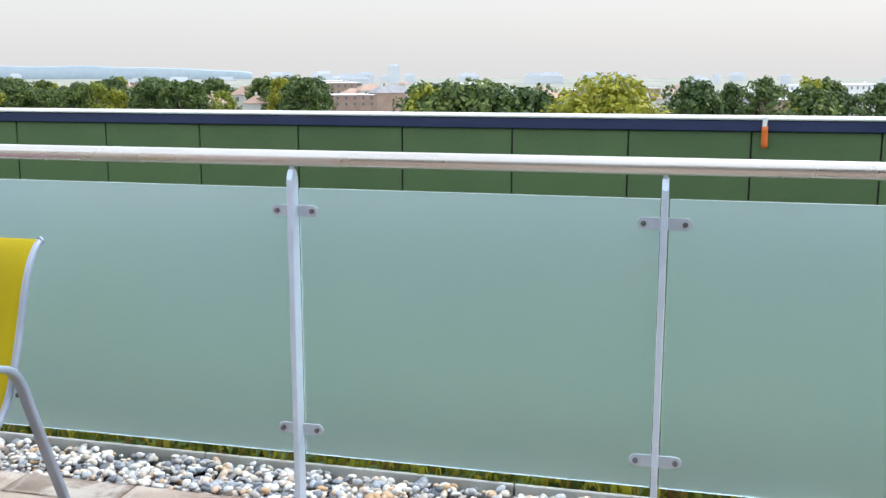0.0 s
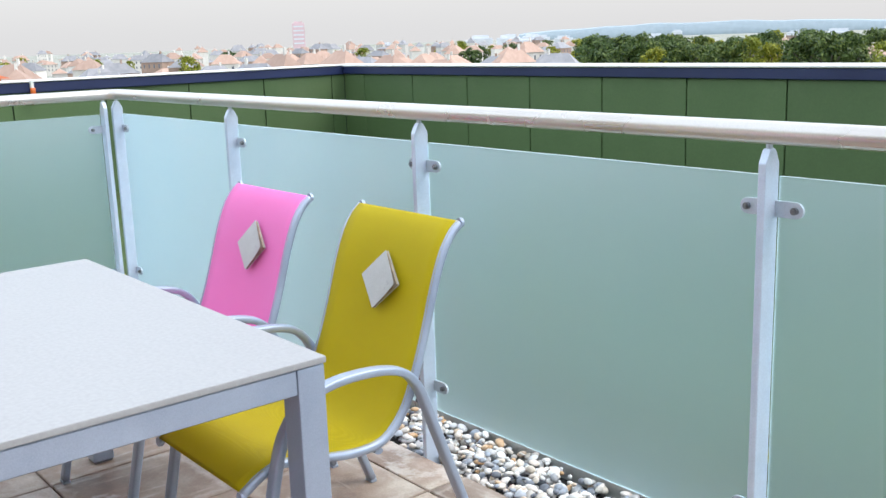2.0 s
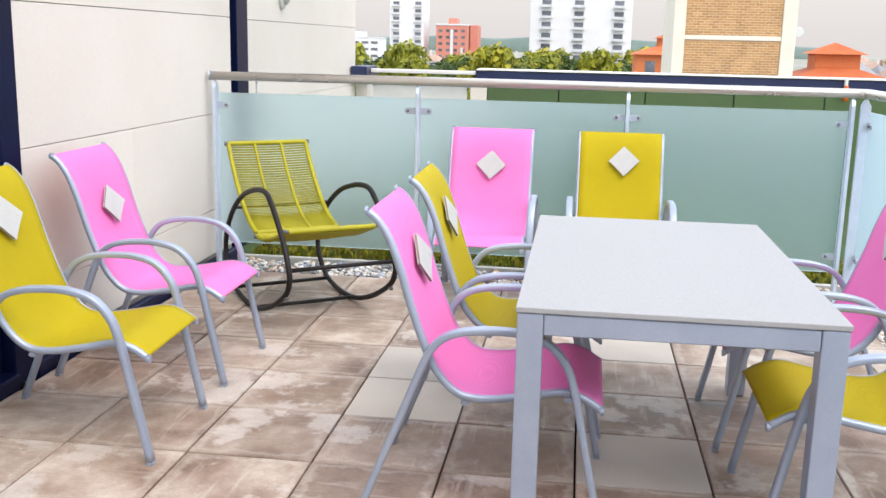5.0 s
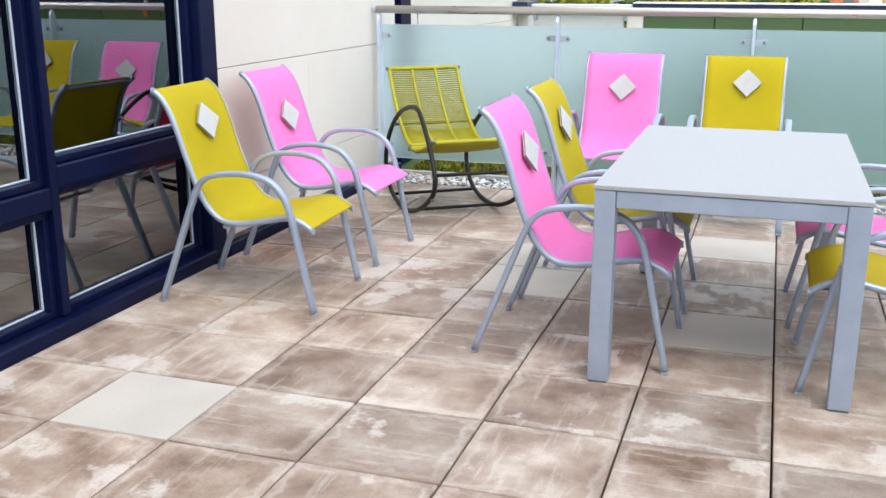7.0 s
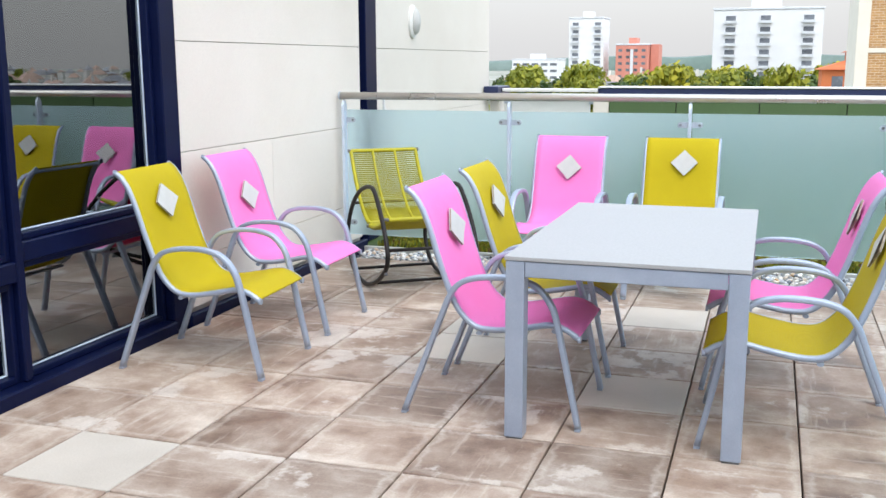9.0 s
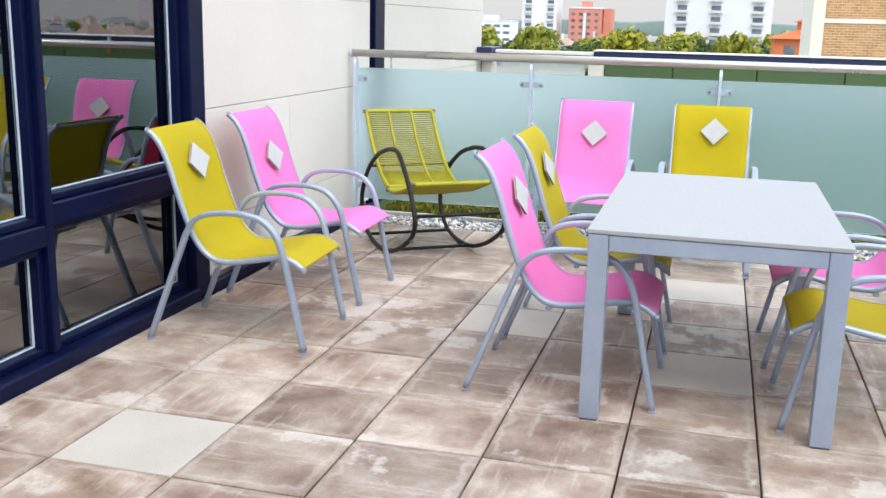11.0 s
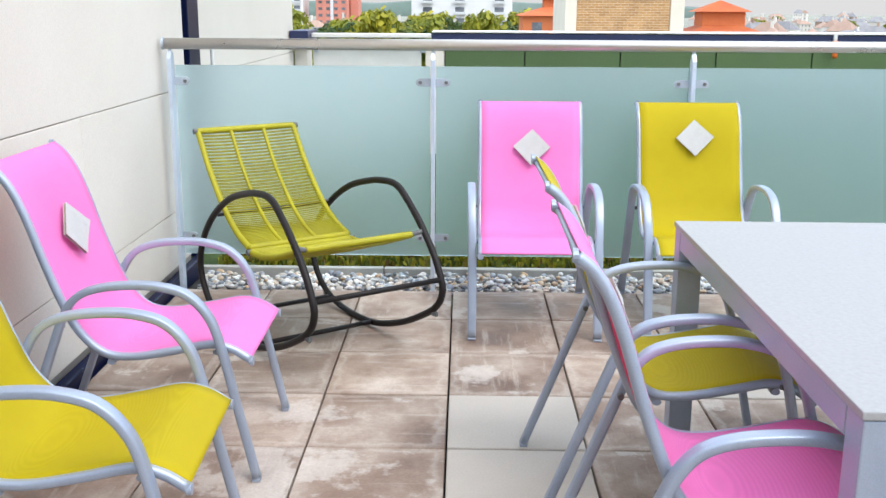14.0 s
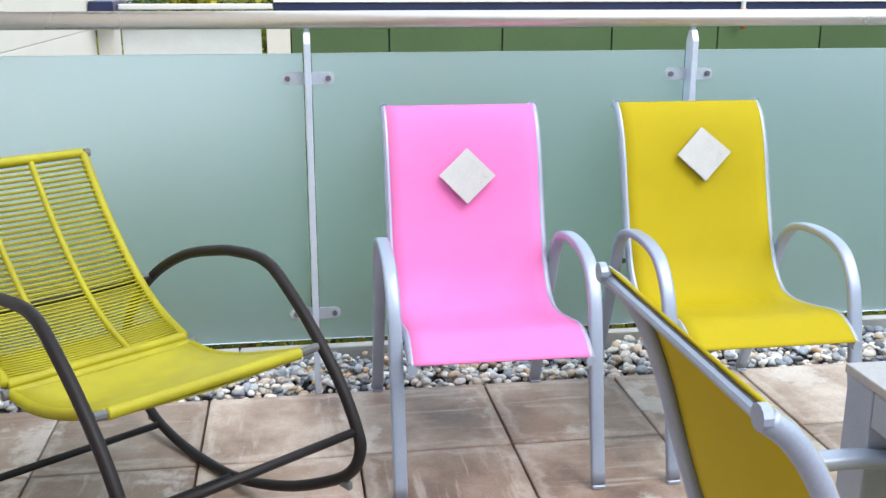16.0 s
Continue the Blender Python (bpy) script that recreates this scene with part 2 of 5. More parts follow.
def brick_material():
    m, n, l, b = node_mat("buff_brickwork")
    tc = n.new("ShaderNodeTexCoord").outputs["Object"]
    sp, cb = n.new("ShaderNodeSeparateXYZ"), n.new("ShaderNodeCombineXYZ")
    l.new(tc, sp.inputs[0])
    l.new(sp.outputs["Y"], cb.inputs["X"])
    l.new(sp.outputs["Z"], cb.inputs["Y"])
    br = n.new("ShaderNodeTexBrick")
    br.inputs["Scale"].default_value = 1.0
    br.inputs["Brick Width"].default_value, br.inputs["Row Height"].default_value = 0.44, 0.15
    br.inputs["Mortar Size"].default_value = 0.012
    br.inputs["Color1"].default_value = (0.50, 0.28, 0.115, 1)
    br.inputs["Color2"].default_value = (0.38, 0.20, 0.075, 1)
    br.inputs["Mortar"].default_value = (0.62, 0.50, 0.36, 1)
    l.new(cb.outputs[0], br.inputs["Vector"])
    f = noise_fac(n, l, tc, 0.8, 5)
    g = ramp(n, l, f, [(0.3, (0.85, 0.85, 0.85)), (0.7, (1.1, 1.1, 1.1))])
    l.new(mixed(n, l, 1.0, br.outputs["Color"], g, "MULTIPLY"), b.inputs["Base Color"])
    b.inputs["Roughness"].default_value = 0.85
    return m


M_SLAB = slab_material()
M_PEBBLE = pebble_material()
M_FROST = frosted_material()
M_WINGLASS = window_glass_material()
M_PINK = fabric_material("pink_sling_fabric", (0.95, 0.225, 0.57), (0.97, 0.26, 0.62))
M_YELLOW = fabric_material("mustard_sling_fabric", (0.50, 0.39, 0.003), (0.56, 0.435, 0.004))
# Reverse sides: own tone, plus light through the mesh put into the colour
M_PINKBACK = fabric_material("deep_pink_backlit_reverse", (0.80, 0.035, 0.15), (0.86, 0.05, 0.19))
M_YELLOWBACK = fabric_material("yellow_backlit_reverse", (0.52, 0.41, 0.004), (0.60, 0.47, 0.005))
M_CORD = surface("lime_yellow_cord", (0.335, 0.30, 0.003), (0.425, 0.385, 0.005), 9, 0.55, 0, 240, 0.3)
M_ALU = surface("grey_powder_coat", (0.33, 0.385, 0.49), (0.41, 0.465, 0.57), 6, 0.38, 0.35, 320, 0.06)
M_ALUDARK = surface("grey_tube_end", (0.10, 0.105, 0.11), (0.16, 0.165, 0.17), 12, 0.6, 0, 200, 0.1)
M_TABLETOP = surface("white_table_top", (0.345, 0.342, 0.345), (0.37, 0.367, 0.37), 1.5, 0.55, 0, 90, 0.03)
M_GALV = surface("satin_steel_post", (0.55, 0.635, 0.755), (0.66, 0.74, 0.86), 7, 0.36, 0.3, 260, 0.08, ((0.40, 0.42, 0.42), 0.3))
M_RAIL = surface("satin_handrail", (0.62, 0.57, 0.52), (0.70, 0.66, 0.61), 3, 0.30, 0.8, 300, 0.05)
M_BOLT = surface("steel_bolt", (0.16, 0.17, 0.18), (0.26, 0.27, 0.28), 60, 0.35, 0.8, 300, 0.05)
M_BRACKET = surface("satin_steel_clamp", (0.47, 0.53, 0.60), (0.57, 0.63, 0.70), 20, 0.42, 0.40, 300, 0.08)
M_KERB = surface("pressed_metal_kerb", (0.40, 0.395, 0.37), (0.54, 0.53, 0.50), 2.5, 0.55, 0.2, 120, 0.15, ((0.26, 0.22, 0.15), 0.6))
M_UNDER = surface("dark_membrane", (0.02, 0.02, 0.022), (0.05, 0.047, 0.045), 5, 0.9, 0, 100, 0.3)
M_SEDUM = surface("mossy_roof", (0.022, 0.052, 0.008), (0.058, 0.098, 0.016), 7, 0.95, 0, 60, 0.8, ((0.07, 0.045, 0.02), 0.5))
M_MOSS = leaf_material("moss_tufts", [(0.0, (0.03, 0.05, 0.006)), (0.4, (0.14, 0.16, 0.015)), (0.7, (0.30, 0.28, 0.02)), (1.0, (0.10, 0.05, 0.02))])
M_GREEN = surface("green_cladding", (0.070, 0.125, 0.043), (0.090, 0.152, 0.055), 1.3, 0.55, 0, 60, 0.05, ((0.14, 0.17, 0.09), 0.35), vary=0.12)
M_NAVY = surface("navy_fascia", (0.012, 0.020, 0.075), (0.018, 0.028, 0.095), 2, 0.42, 0, 100, 0.05)
M_COPING = surface("white_coping", (0.74, 0.72, 0.71), (0.82, 0.80, 0.79), 2, 0.5, 0, 80, 0.05, ((0.5, 0.48, 0.45), 0.3))
M_FRAME = surface("navy_window_frame", (0.0025, 0.005, 0.028), (0.004, 0.008, 0.040), 3, 0.34, 0, 160, 0.04, spec=0.12)
M_WALL = surface("cream_render_panel", (0.735, 0.68, 0.61), (0.79, 0.74, 0.675), 1.2, 0.75, 0, 220, 0.15, ((0.64, 0.56, 0.50), 0.35), vary=0.03)
M_JOINT = surface("panel_joint", (0.36, 0.32, 0.29), (0.45, 0.41, 0.37), 6, 0.9, 0, 80, 0.1)
M_ROCK = surface("bronze_brown_tube", (0.009, 0.007, 0.007), (0.017, 0.014, 0.014), 9, 0.5, 0.0, 260, 0.06, spec=0.25)
M_CARD = surface("white_card", (0.48, 0.48, 0.467), (0.54, 0.54, 0.525), 12, 0.6, 0, 200, 0.05)
M_CARDEDGE = surface("card_inner_leaf", (0.20, 0.15, 0.10), (0.42, 0.35, 0.27), 30, 0.7, 0, 200, 0.05)
M_PRINT = surface("grey_print", (0.40, 0.40, 0.40), (0.5, 0.5, 0.5), 30, 0.7, 0, 200, 0.0)
M_ORANGE = surface("orange_plastic", (0.62, 0.12, 0.015), (0.72, 0.17, 0.02), 20, 0.4, 0, 200, 0.05)
M_WHITEPL = surface("white_plastic", (0.74, 0.74, 0.72), (0.8, 0.8, 0.78), 8, 0.4, 0, 200, 0.04)
# Room colours kept low, so the interior's shade is partly in the paint
M_ROOMFLOOR = surface("shade_darkened_brown_boards", (0.08, 0.032, 0.017), (0.13, 0.055, 0.03), 3, 0.4, 0, 80, 0.1)
M_ROOMWALL = surface("shade_darkened_room_paint", (0.20, 0.19, 0.18), (0.25, 0.24, 0.22), 2, 0.8, 0, 80, 0.1)
M_SHEET = surface("crumpled_white_sheet", (0.62, 0.64, 0.60), (0.72, 0.73, 0.70), 8, 0.8, 0, 90, 0.3)
M_TOWERW = surface("white_tower_render", (0.74, 0.74, 0.74), (0.80, 0.80, 0.80), 0.2, 0.8, 0, 5, 0)
M_TOWERR = surface("red_tower_brick", (0.60, 0.22, 0.16), (0.66, 0.27, 0.20), 0.3, 0.8, 0, 4, 0)
M_TOWERB = surface("tower_window", (0.10, 0.11, 0.13), (0.26, 0.28, 0.31), 0.5, 0.3, 0, 3, 0, vary=0.5)
M_TOWERS = surface("pale_balcony", (0.62, 0.64, 0.66), (0.7, 0.72, 0.74), 0.5, 0.7, 0, 3, 0)
M_BRICK = brick_material()
M_STUCCO = surface("cream_stucco_frame", (0.72, 0.66, 0.56), (0.78, 0.73, 0.63), 0.6, 0.8, 0, 20, 0.1)
M_ROOFRED = surface("orange_clay_roof", (0.52, 0.115, 0.035), (0.62, 0.165, 0.05), 0.7, 0.8, 0, 9, 0.2, vary=0.2)
# Far copy of the clay roof, paled by haze mixed into its colour
M_ROOFPALE = surface("haze_paled_terracotta_roof", (0.46, 0.30, 0.23), (0.56, 0.39, 0.31), 0.5, 0.85, 0, 8, 0.1, vary=0.3)
M_HOUSERED = surface("orange_brick_house", (0.56, 0.15, 0.05), (0.62, 0.19, 0.07), 0.6, 0.85, 0, 9, 0.1)
M_HOUSEC = surface("cream_house", (0.72, 0.67, 0.60), (0.80, 0.77, 0.72), 0.3, 0.85, 0, 6, 0, vary=0.25)
M_HOUSEB = surface("brown_brick_house", (0.36, 0.24, 0.18), (0.46, 0.33, 0.26), 0.3, 0.85, 0, 6, 0, vary=0.25)
M_ROOFG = surface("grey_slate_roof", (0.26, 0.26, 0.28), (0.38, 0.37, 0.38), 0.4, 0.75, 0, 6, 0, vary=0.3)
M_GLASSFAR = surface("far_window", (0.08, 0.09, 0.11), (0.18, 0.2, 0.23), 0.6, 0.25, 0, 4, 0)
M_LEAF = leaf_material("tree_leaves", [(0.0, (0.025, 0.055, 0.014)), (0.5, (0.062, 0.11, 0.026)), (1.0, (0.14, 0.19, 0.045))])
M_LEAFY = leaf_material("lime_tree_leaves", [(0.0, (0.14, 0.17, 0.014)), (0.5, (0.25, 0.27, 0.025)), (1.0, (0.38, 0.37, 0.04))])
M_BARK = surface("bark", (0.06, 0.045, 0.035), (0.10, 0.08, 0.06), 4, 0.9, 0, 40, 0.5)
M_LAND = surface("town_ground", (0.16, 0.18, 0.12), (0.42, 0.40, 0.36), 0.02, 0.95, 0, 0.4, 0)
# Aerial haze put into the base colours of far hill and blocks
M_HILL = surface("haze_toned_hill", (0.34, 0.41, 0.46), (0.38, 0.45, 0.49), 0.004, 1.0, 0, 0.05, 0)
M_HILLG = surface("wooded_hill", (0.13, 0.19, 0.16), (0.20, 0.26, 0.24), 0.01, 1.0, 0, 0.06, 0)
M_FARBLOCK = surface("haze_toned_block", (0.66, 0.69, 0.73), (0.72, 0.74, 0.77), 0.05, 0.9, 0, 1, 0, vary=0.15)
M_FARPINK = surface("haze_toned_pink_block", (0.62, 0.44, 0.46), (0.68, 0.5, 0.52), 0.05, 0.9, 0, 1, 0)


# ---- mesh helpers ----
def thing(name, label, category, m=None, group="", kind=""):
    ob = new(name)
    ob.empty_display_size = 0.1
    if m is not None:
        ob.matrix_world = m
    return tagged(ob, label, category, group, kind)


def as_object(name, bm, material, smooth=False):
    me = bpy.data.meshes.new(name)
    bmesh.ops.recalc_face_normals(bm, faces=bm.faces)
    bm.to_mesh(me)
    bm.free()
    if smooth:
        for p in me.polygons:
            p.use_smooth = True
    me.materials.append(material)
    return new(name, me)


def part(name, bm, material, parent, label="", smooth=False):
    ob = as_object(name, bm, material, smooth)
    ob.parent = parent
    return tagged(ob, label)


def piece(name, mesh, parent, m):
    ob = new(name, mesh)
    ob.parent = parent
    ob.matrix_basis = m
    return ob


def box(x0, x1, y0, y1, z0, z1, bevel=0.0, bm=None, segs=1):
    own = bmesh.new()
    bmesh.ops.create_cube(own, size=1)
    bmesh.ops.scale(own, vec=(x1 - x0, y1 - y0, z1 - z0), verts=own.verts)
    bmesh.ops.translate(own, vec=((x0 + x1) / 2, (y0 + y1) / 2, (z0 + z1) / 2), verts=own.verts)
    if bevel:
        bmesh.ops.bevel(own, geom=own.edges[:], offset=bevel, segments=segs, affect="EDGES", profile=0.6)
    if bm is None:
        return own
    me = bpy.data.meshes.new("tmp")
    own.to_mesh(me)
    own.free()
    bm.from_mesh(me)
    bpy.data.meshes.remove(me)
    return bm


def smooth_path(pts, per=6, closed=False):
    """Catmull-Rom through the points."""
    P = [Vector(p) for p in pts]
    n, out = len(P), []
    last = n if closed else n - 1
    for i in range(last):
        if closed:
            a, b, c, d = P[(i - 1) % n], P[i], P[(i + 1) % n], P[(i + 2) % n]
        else:
            b, c = P[i], P[i + 1]
            a = P[i - 1] if i else b + (b - c)
            d = P[i + 2] if i + 2 < n else c + (c - b)
        for k in range(per):
            t = k / per
            out.append(0.5 * (2 * b + (c - a) * t + (2 * a - 5 * b + 4 * c - d) * t * t + (3 * b - 3 * c + d - a) * t ** 3))
    if not closed:
        out.append(P[-1])
    return out


def tube(pts, a, b=None, sides=10, closed=False, axis=(1, 0, 0), bm=None, power=1.0):
    """Sweeps an oval (half widths a along axis, b across) along the points; a power under 1 squares it off."""
    b = a if b is None else b
    bm = bm or bmesh.new()
    P, rings = [Vector(p) for p in pts], []
    n = len(P)
    ax0 = Vector(axis)
    for i, p in enumerate(P):
        q0 = P[(i - 1) % n] if closed or i else P[i]
        q1 = P[(i + 1) % n] if closed or i < n - 1 else P[i]
        t = (q1 - q0).normalized()
        u = (ax0 - t * ax0.dot(t)).normalized()
        v = t.cross(u)
        ring = []
        for k in range(sides):
            c, s = math.cos((k + 0.5) * 2 * math.pi / sides), math.sin((k + 0.5) * 2 * math.pi / sides)
            ring.append(bm.verts.new(p + u * (a * math.copysign(abs(c) ** power, c)) + v * (b * math.copysign(abs(s) ** power, s))))
        rings.append(ring)
    for i in range(n if closed else n - 1):
        r, s = rings[i], rings[(i + 1) % n]
        for k in range(sides):
            bm.faces.new((r[k], r[(k + 1) % sides], s[(k + 1) % sides], s[k]))
    if not closed:
        bm.faces.new(rings[0])
        bm.faces.new(rings[-1])
    return bm


def prism(poly, lo, hi, axis="y"):
    """Extrudes a polygon of (u, z) along x or y."""
    bm = bmesh.new()
    put = (lambda u, w, z: (u, w, z)) if axis == "y" else (lambda u, w, z: (w, u, z))
    lo_v = [bm.verts.new(put(u, lo, z)) for u, z in poly]
    hi_v = [bm.verts.new(put(u, hi, z)) for u, z in poly]
    n = len(poly)
    bm.faces.new(lo_v)
    bm.faces.new(hi_v[::-1])
    for k in range(n):
        bm.faces.new((lo_v[k], lo_v[(k + 1) % n], hi_v[(k + 1) % n], hi_v[k]))
    return bm


def disc(c, r, h, axis, bm=None, sides=12):
    """A short cylinder round c along axis x or y."""
    d = Vector((1, 0, 0)) if axis == "x" else Vector((0, 1, 0)) if axis == "y" else Vector((0, 0, 1))
    side = (0, 0, 1) if axis != "z" else (1, 0, 0)
    return tube([Vector(c) - d * h / 2, Vector(c) + d * h / 2], r, r, sides, axis=side, bm=bm)


# ---- terrace base, gravel margins, green roof ----
GLASS_Y, GLASS_X = 3.135, -5.245        # planes of the two balustrades
EDGE_Y, EDGE_X = 3.085, -5.205        # where the slabs end and the gravel begins
WALL_Y = -0.73
EAST = 4.2

membrane = as_object("floor_base", box(-5.62, EAST, -0.80, 3.41, -0.25, -0.055), M_UNDER)
tagged(membrane, "dark membrane under the terrace paving", "floor", kind="structure")


def pebbles(count, x0, x1, y0, y1, seed):
    rnd = random.Random(seed)
    ico = bmesh.new()
    bmesh.ops.create_icosphere(ico, subdivisions=2, radius=1)
    base = np.array([v.co[:] for v in ico.verts])
    tris = np.array([[v.index for v in f.verts] for f in ico.faces])
    ico.free()
    V, F = [], []
    for k in range(count):
        r = rnd.uniform(0.008, 0.0185)
        sc = np.array([r * rnd.uniform(0.9, 1.5), r * rnd.uniform(0.8, 1.15), r * rnd.uniform(0.5, 0.8)])
        lump = 1 + 0.13 * np.sin(base @ np.array([rnd.uniform(-3, 3) for _ in range(3)]) + rnd.uniform(0, 6))
        p = base * lump[:, None] * sc
        q = np.array(Euler((rnd.uniform(-0.5, 0.5), rnd.uniform(-0.5, 0.5), rnd.uniform(0, 6.28))).to_matrix())
        p = p @ q.T + np.array([rnd.uniform(x0, x1), rnd.uniform(y0, y1), rnd.uniform(-0.045, -0.005) + 0.3 * r])
        F.append(tris + len(V) * len(base))
        V.append(p)
    return np.concatenate(V), np.concatenate(F)


pv1, pf1 = pebbles(7000, -5.50, 4.15, EDGE_Y + 0.015, 3.375, 1)
pv2, pf2 = pebbles(2700, -5.53, EDGE_X - 0.015, -0.62, EDGE_Y, 2)
gravel_mesh = bpy.data.meshes.new("gravel")
gravel_mesh.from_pydata(np.concatenate([pv1, pv2]).tolist(), [], np.concatenate([pf1, pf2 + len(pv1)]).tolist())
for poly in gravel_mesh.polygons:
    poly.use_smooth = True
gravel_mesh.materials.append(M_PEBBLE)
gravel = tagged(new("gravel", gravel_mesh), "loose grey, white and tan rounded pebbles in the drainage margin", "gravel", kind="stuff")

# Low pressed-metal kerb behind the gravel, round the corner
kerb = thing("kerb", "weathered grey metal kerb edging behind the pebbles", "kerb", kind="structure")
for x in range(8):
    a = -5.57 + x * 1.22
    part("kerb_section", box(a, a + 1.214, 3.388, 3.404, -0.06, 0.014, 0.003), M_KERB, kerb)
for y in range(4):
    a = -0.74 + y * 1.045
    part("kerb_section", box(-5.612, -5.572, a, a + 1.04, -0.06, 0.010, 0.004), M_KERB, kerb)


def bumpy_sheet(x0, x1, y0, y1, z, step, amp, seed):
    nx, ny = int((x1 - x0) / step) + 1, int((y1 - y0) / step) + 1
    bm = bmesh.new()
    g = [[bm.verts.new((x0 + (x1 - x0) * i / nx, y0 + (y1 - y0) * j / ny,
                        z + amp * noise.noise((i * 0.37 + seed, j * 0.37, seed)) + 0.5 * amp * noise.noise((i * 1.3, j * 1.3, seed)))) for j in range(ny + 1)] for i in range(nx + 1)]
    for i in range(nx):
        for j in range(ny):
            bm.faces.new((g[i][j], g[i + 1][j], g[i + 1][j + 1], g[i][j + 1]))
    return bm


green_roof = as_object("green_roof", bumpy_sheet(-9.9, EAST + 6, 3.406, 7.7, 0.0, 0.12, 0.03, 3.1), M_SEDUM, True)
tagged(green_roof, "mossy flat roof between balustrade and parapet", "roof", kind="structure")
green_roof_west = as_object("green_roof_west", bumpy_sheet(-9.9, -5.613, -0.9, 3.405, 0.0, 0.12, 0.03, 7.7), M_SEDUM, True)
tagged(green_roof_west, "mossy flat roof beyond the end balustrade", "roof", kind="structure")
roof_slab = as_object("roof_slab", box(-10.4, EAST + 6, -6.5, 8.2, -0.9, -0.26), M_UNDER)
tagged(roof_slab, "dark concrete roof slab under the terrace", "roof", kind="structure")


def tuft_mesh(count, spans, seed):
    """Small upright blades and cushions of moss in the given strips."""
    rnd, V, F = random.Random(seed), [], []
    for x0, x1, y0, y1 in spans:
        for k in range(int(count * (x1 - x0) * (y1 - y0))):
            x, y, a = rnd.uniform(x0, x1), rnd.uniform(y0, y1), rnd.uniform(0, 3.14)
            h, w = rnd.uniform(0.012, 0.05), rnd.uniform(0.008, 0.022)
            dx, dy, n = w * math.cos(a), w * math.sin(a), len(V)
            ox, oy = rnd.uniform(-0.02, 0.02), rnd.uniform(-0.02, 0.02)
            V += [(x - dx, y - dy, -0.01), (x + dx, y + dy, -0.01), (x + dx * 0.6 + ox, y + dy * 0.6 + oy, h), (x - dx * 0.6 + ox, y - dy * 0.6 + oy, h)]
            F.append((n, n + 1, n + 2, n + 3))
    me = bpy.data.meshes.new("moss")
    me.from_pydata(V, [], F)
    me.materials.append(M_MOSS)
    return me


moss = tagged(new("moss", tuft_mesh(2300, [(-5.6, 1.2, 3.41, 4.0), (-6.2, -5.62, -0.6, 3.6)], 5)),
              "olive and yellow moss behind the kerb", "moss", kind="stuff")

# ---- parapet round the roof ----
PAR_Y, PAR_X, SEAM = 7.70, -9.90, 0.890
par_n = thing("parapet_north", "dark green clad roof parapet with navy fascia and white coping", "parapet", kind="structure")
panel_n = box(-SEAM / 2 + 0.006, SEAM / 2 - 0.006, -0.012, 0.012, 0.0, 1.043, 0.003)
panel_ob = part("panel", panel_n, M_GREEN, par_n)
panel_ob.location = (0.285 - SEAM / 2, PAR_Y + 0.012, 0)
for k in list(range(-9, 0)) + list(range(1, 12)):
    xc = 0.285 - SEAM / 2 - SEAM * k
    if xc - SEAM / 2 > PAR_X + 0.05:
        piece("panel", panel_ob.data, par_n, pose(xc, PAR_Y + 0.012, 0))
first_edge = 0.285 - SEAM * 11
part("panel", box(PAR_X, first_edge - 0.006, PAR_Y, PAR_Y + 0.024, 0.0, 1.043, 0.003), M_GREEN, par_n)
part("backing", box(PAR_X, EAST + 6, PAR_Y + 0.026, PAR_Y + 0.32, -0.3, 1.115), M_UNDER, par_n)
part("fascia", box(PAR_X + 0.0, EAST + 6, PAR_Y - 0.03, PAR_Y + 0.024, 1.045, 1.127, 0.006), M_NAVY, par_n, "navy metal fascia")
part("coping", box(PAR_X - 0.35, EAST + 6, PAR_Y - 0.045, PAR_Y + 0.36, 1.129, 1.149, 0.006), M_COPING, par_n, "white coping")

par_w = thing("parapet_west", "dark green clad parapet with navy fascia and a glazed gap at its end", "parapet", kind="structure")
seams = [0.54, 1.29] + [1.29 + SEAM * k for k in range(1, 8)] + [PAR_Y]
for a, b in zip(seams, seams[1:]):
    part("panel", box(PAR_X - 0.024, PAR_X, a + 0.006, min(b, PAR_Y) - 0.006, 0, 1.043, 0.003), M_GREEN, par_w)
part("backing", box(PAR_X - 0.32, PAR_X - 0.026, 0.54, PAR_Y + 0.024, -0.3, 1.115), M_UNDER, par_w)
part("fascia", box(PAR_X - 0.024, PAR_X + 0.03, 0.42, PAR_Y - 0.032, 1.040, 1.135, 0.006), M_NAVY, par_w, "navy metal fascia")
part("coping", box(PAR_X - 0.36, PAR_X + 0.045, 0.42, PAR_Y - 0.047, 1.137, 1.153, 0.006), M_COPING, par_w, "white coping")
part("pier", box(PAR_X - 0.30, PAR_X - 0.002, 0.36, 0.537, -0.02, 1.035, 0.006), M_WALL, par_w, "cream pier")
part("pier", box(PAR_X - 0.30, PAR_X - 0.002, -0.87, -0.75, -0.02, 1.035, 0.006), M_WALL, par_w, "cream pier")
part("end_block", box(PAR_X - 0.30, PAR_X + 0.26, -0.87, -0.70, 1.045, 1.155, 0.006), M_NAVY, par_w, "navy end cap")
part("bar", box(PAR_X - 0.02, PAR_X + 0.09, -0.695, 0.415, 1.090, 1.130, 0.006), M_COPING, par_w, "white capping bar")
part("pane", box(PAR_X - 0.06, PAR_X - 0.048, -0.70, 0.32, 0.10, 1.015, 0.002), M_WHITEPL, par_w, "white infill pane")
for yy in (-0.70, 0.31):
    part("bracket", box(PAR_X - 0.045, PAR_X - 0.02, yy, yy + 0.05, 0.95, 1.015, 0.005), M_BRACKET, par_w)


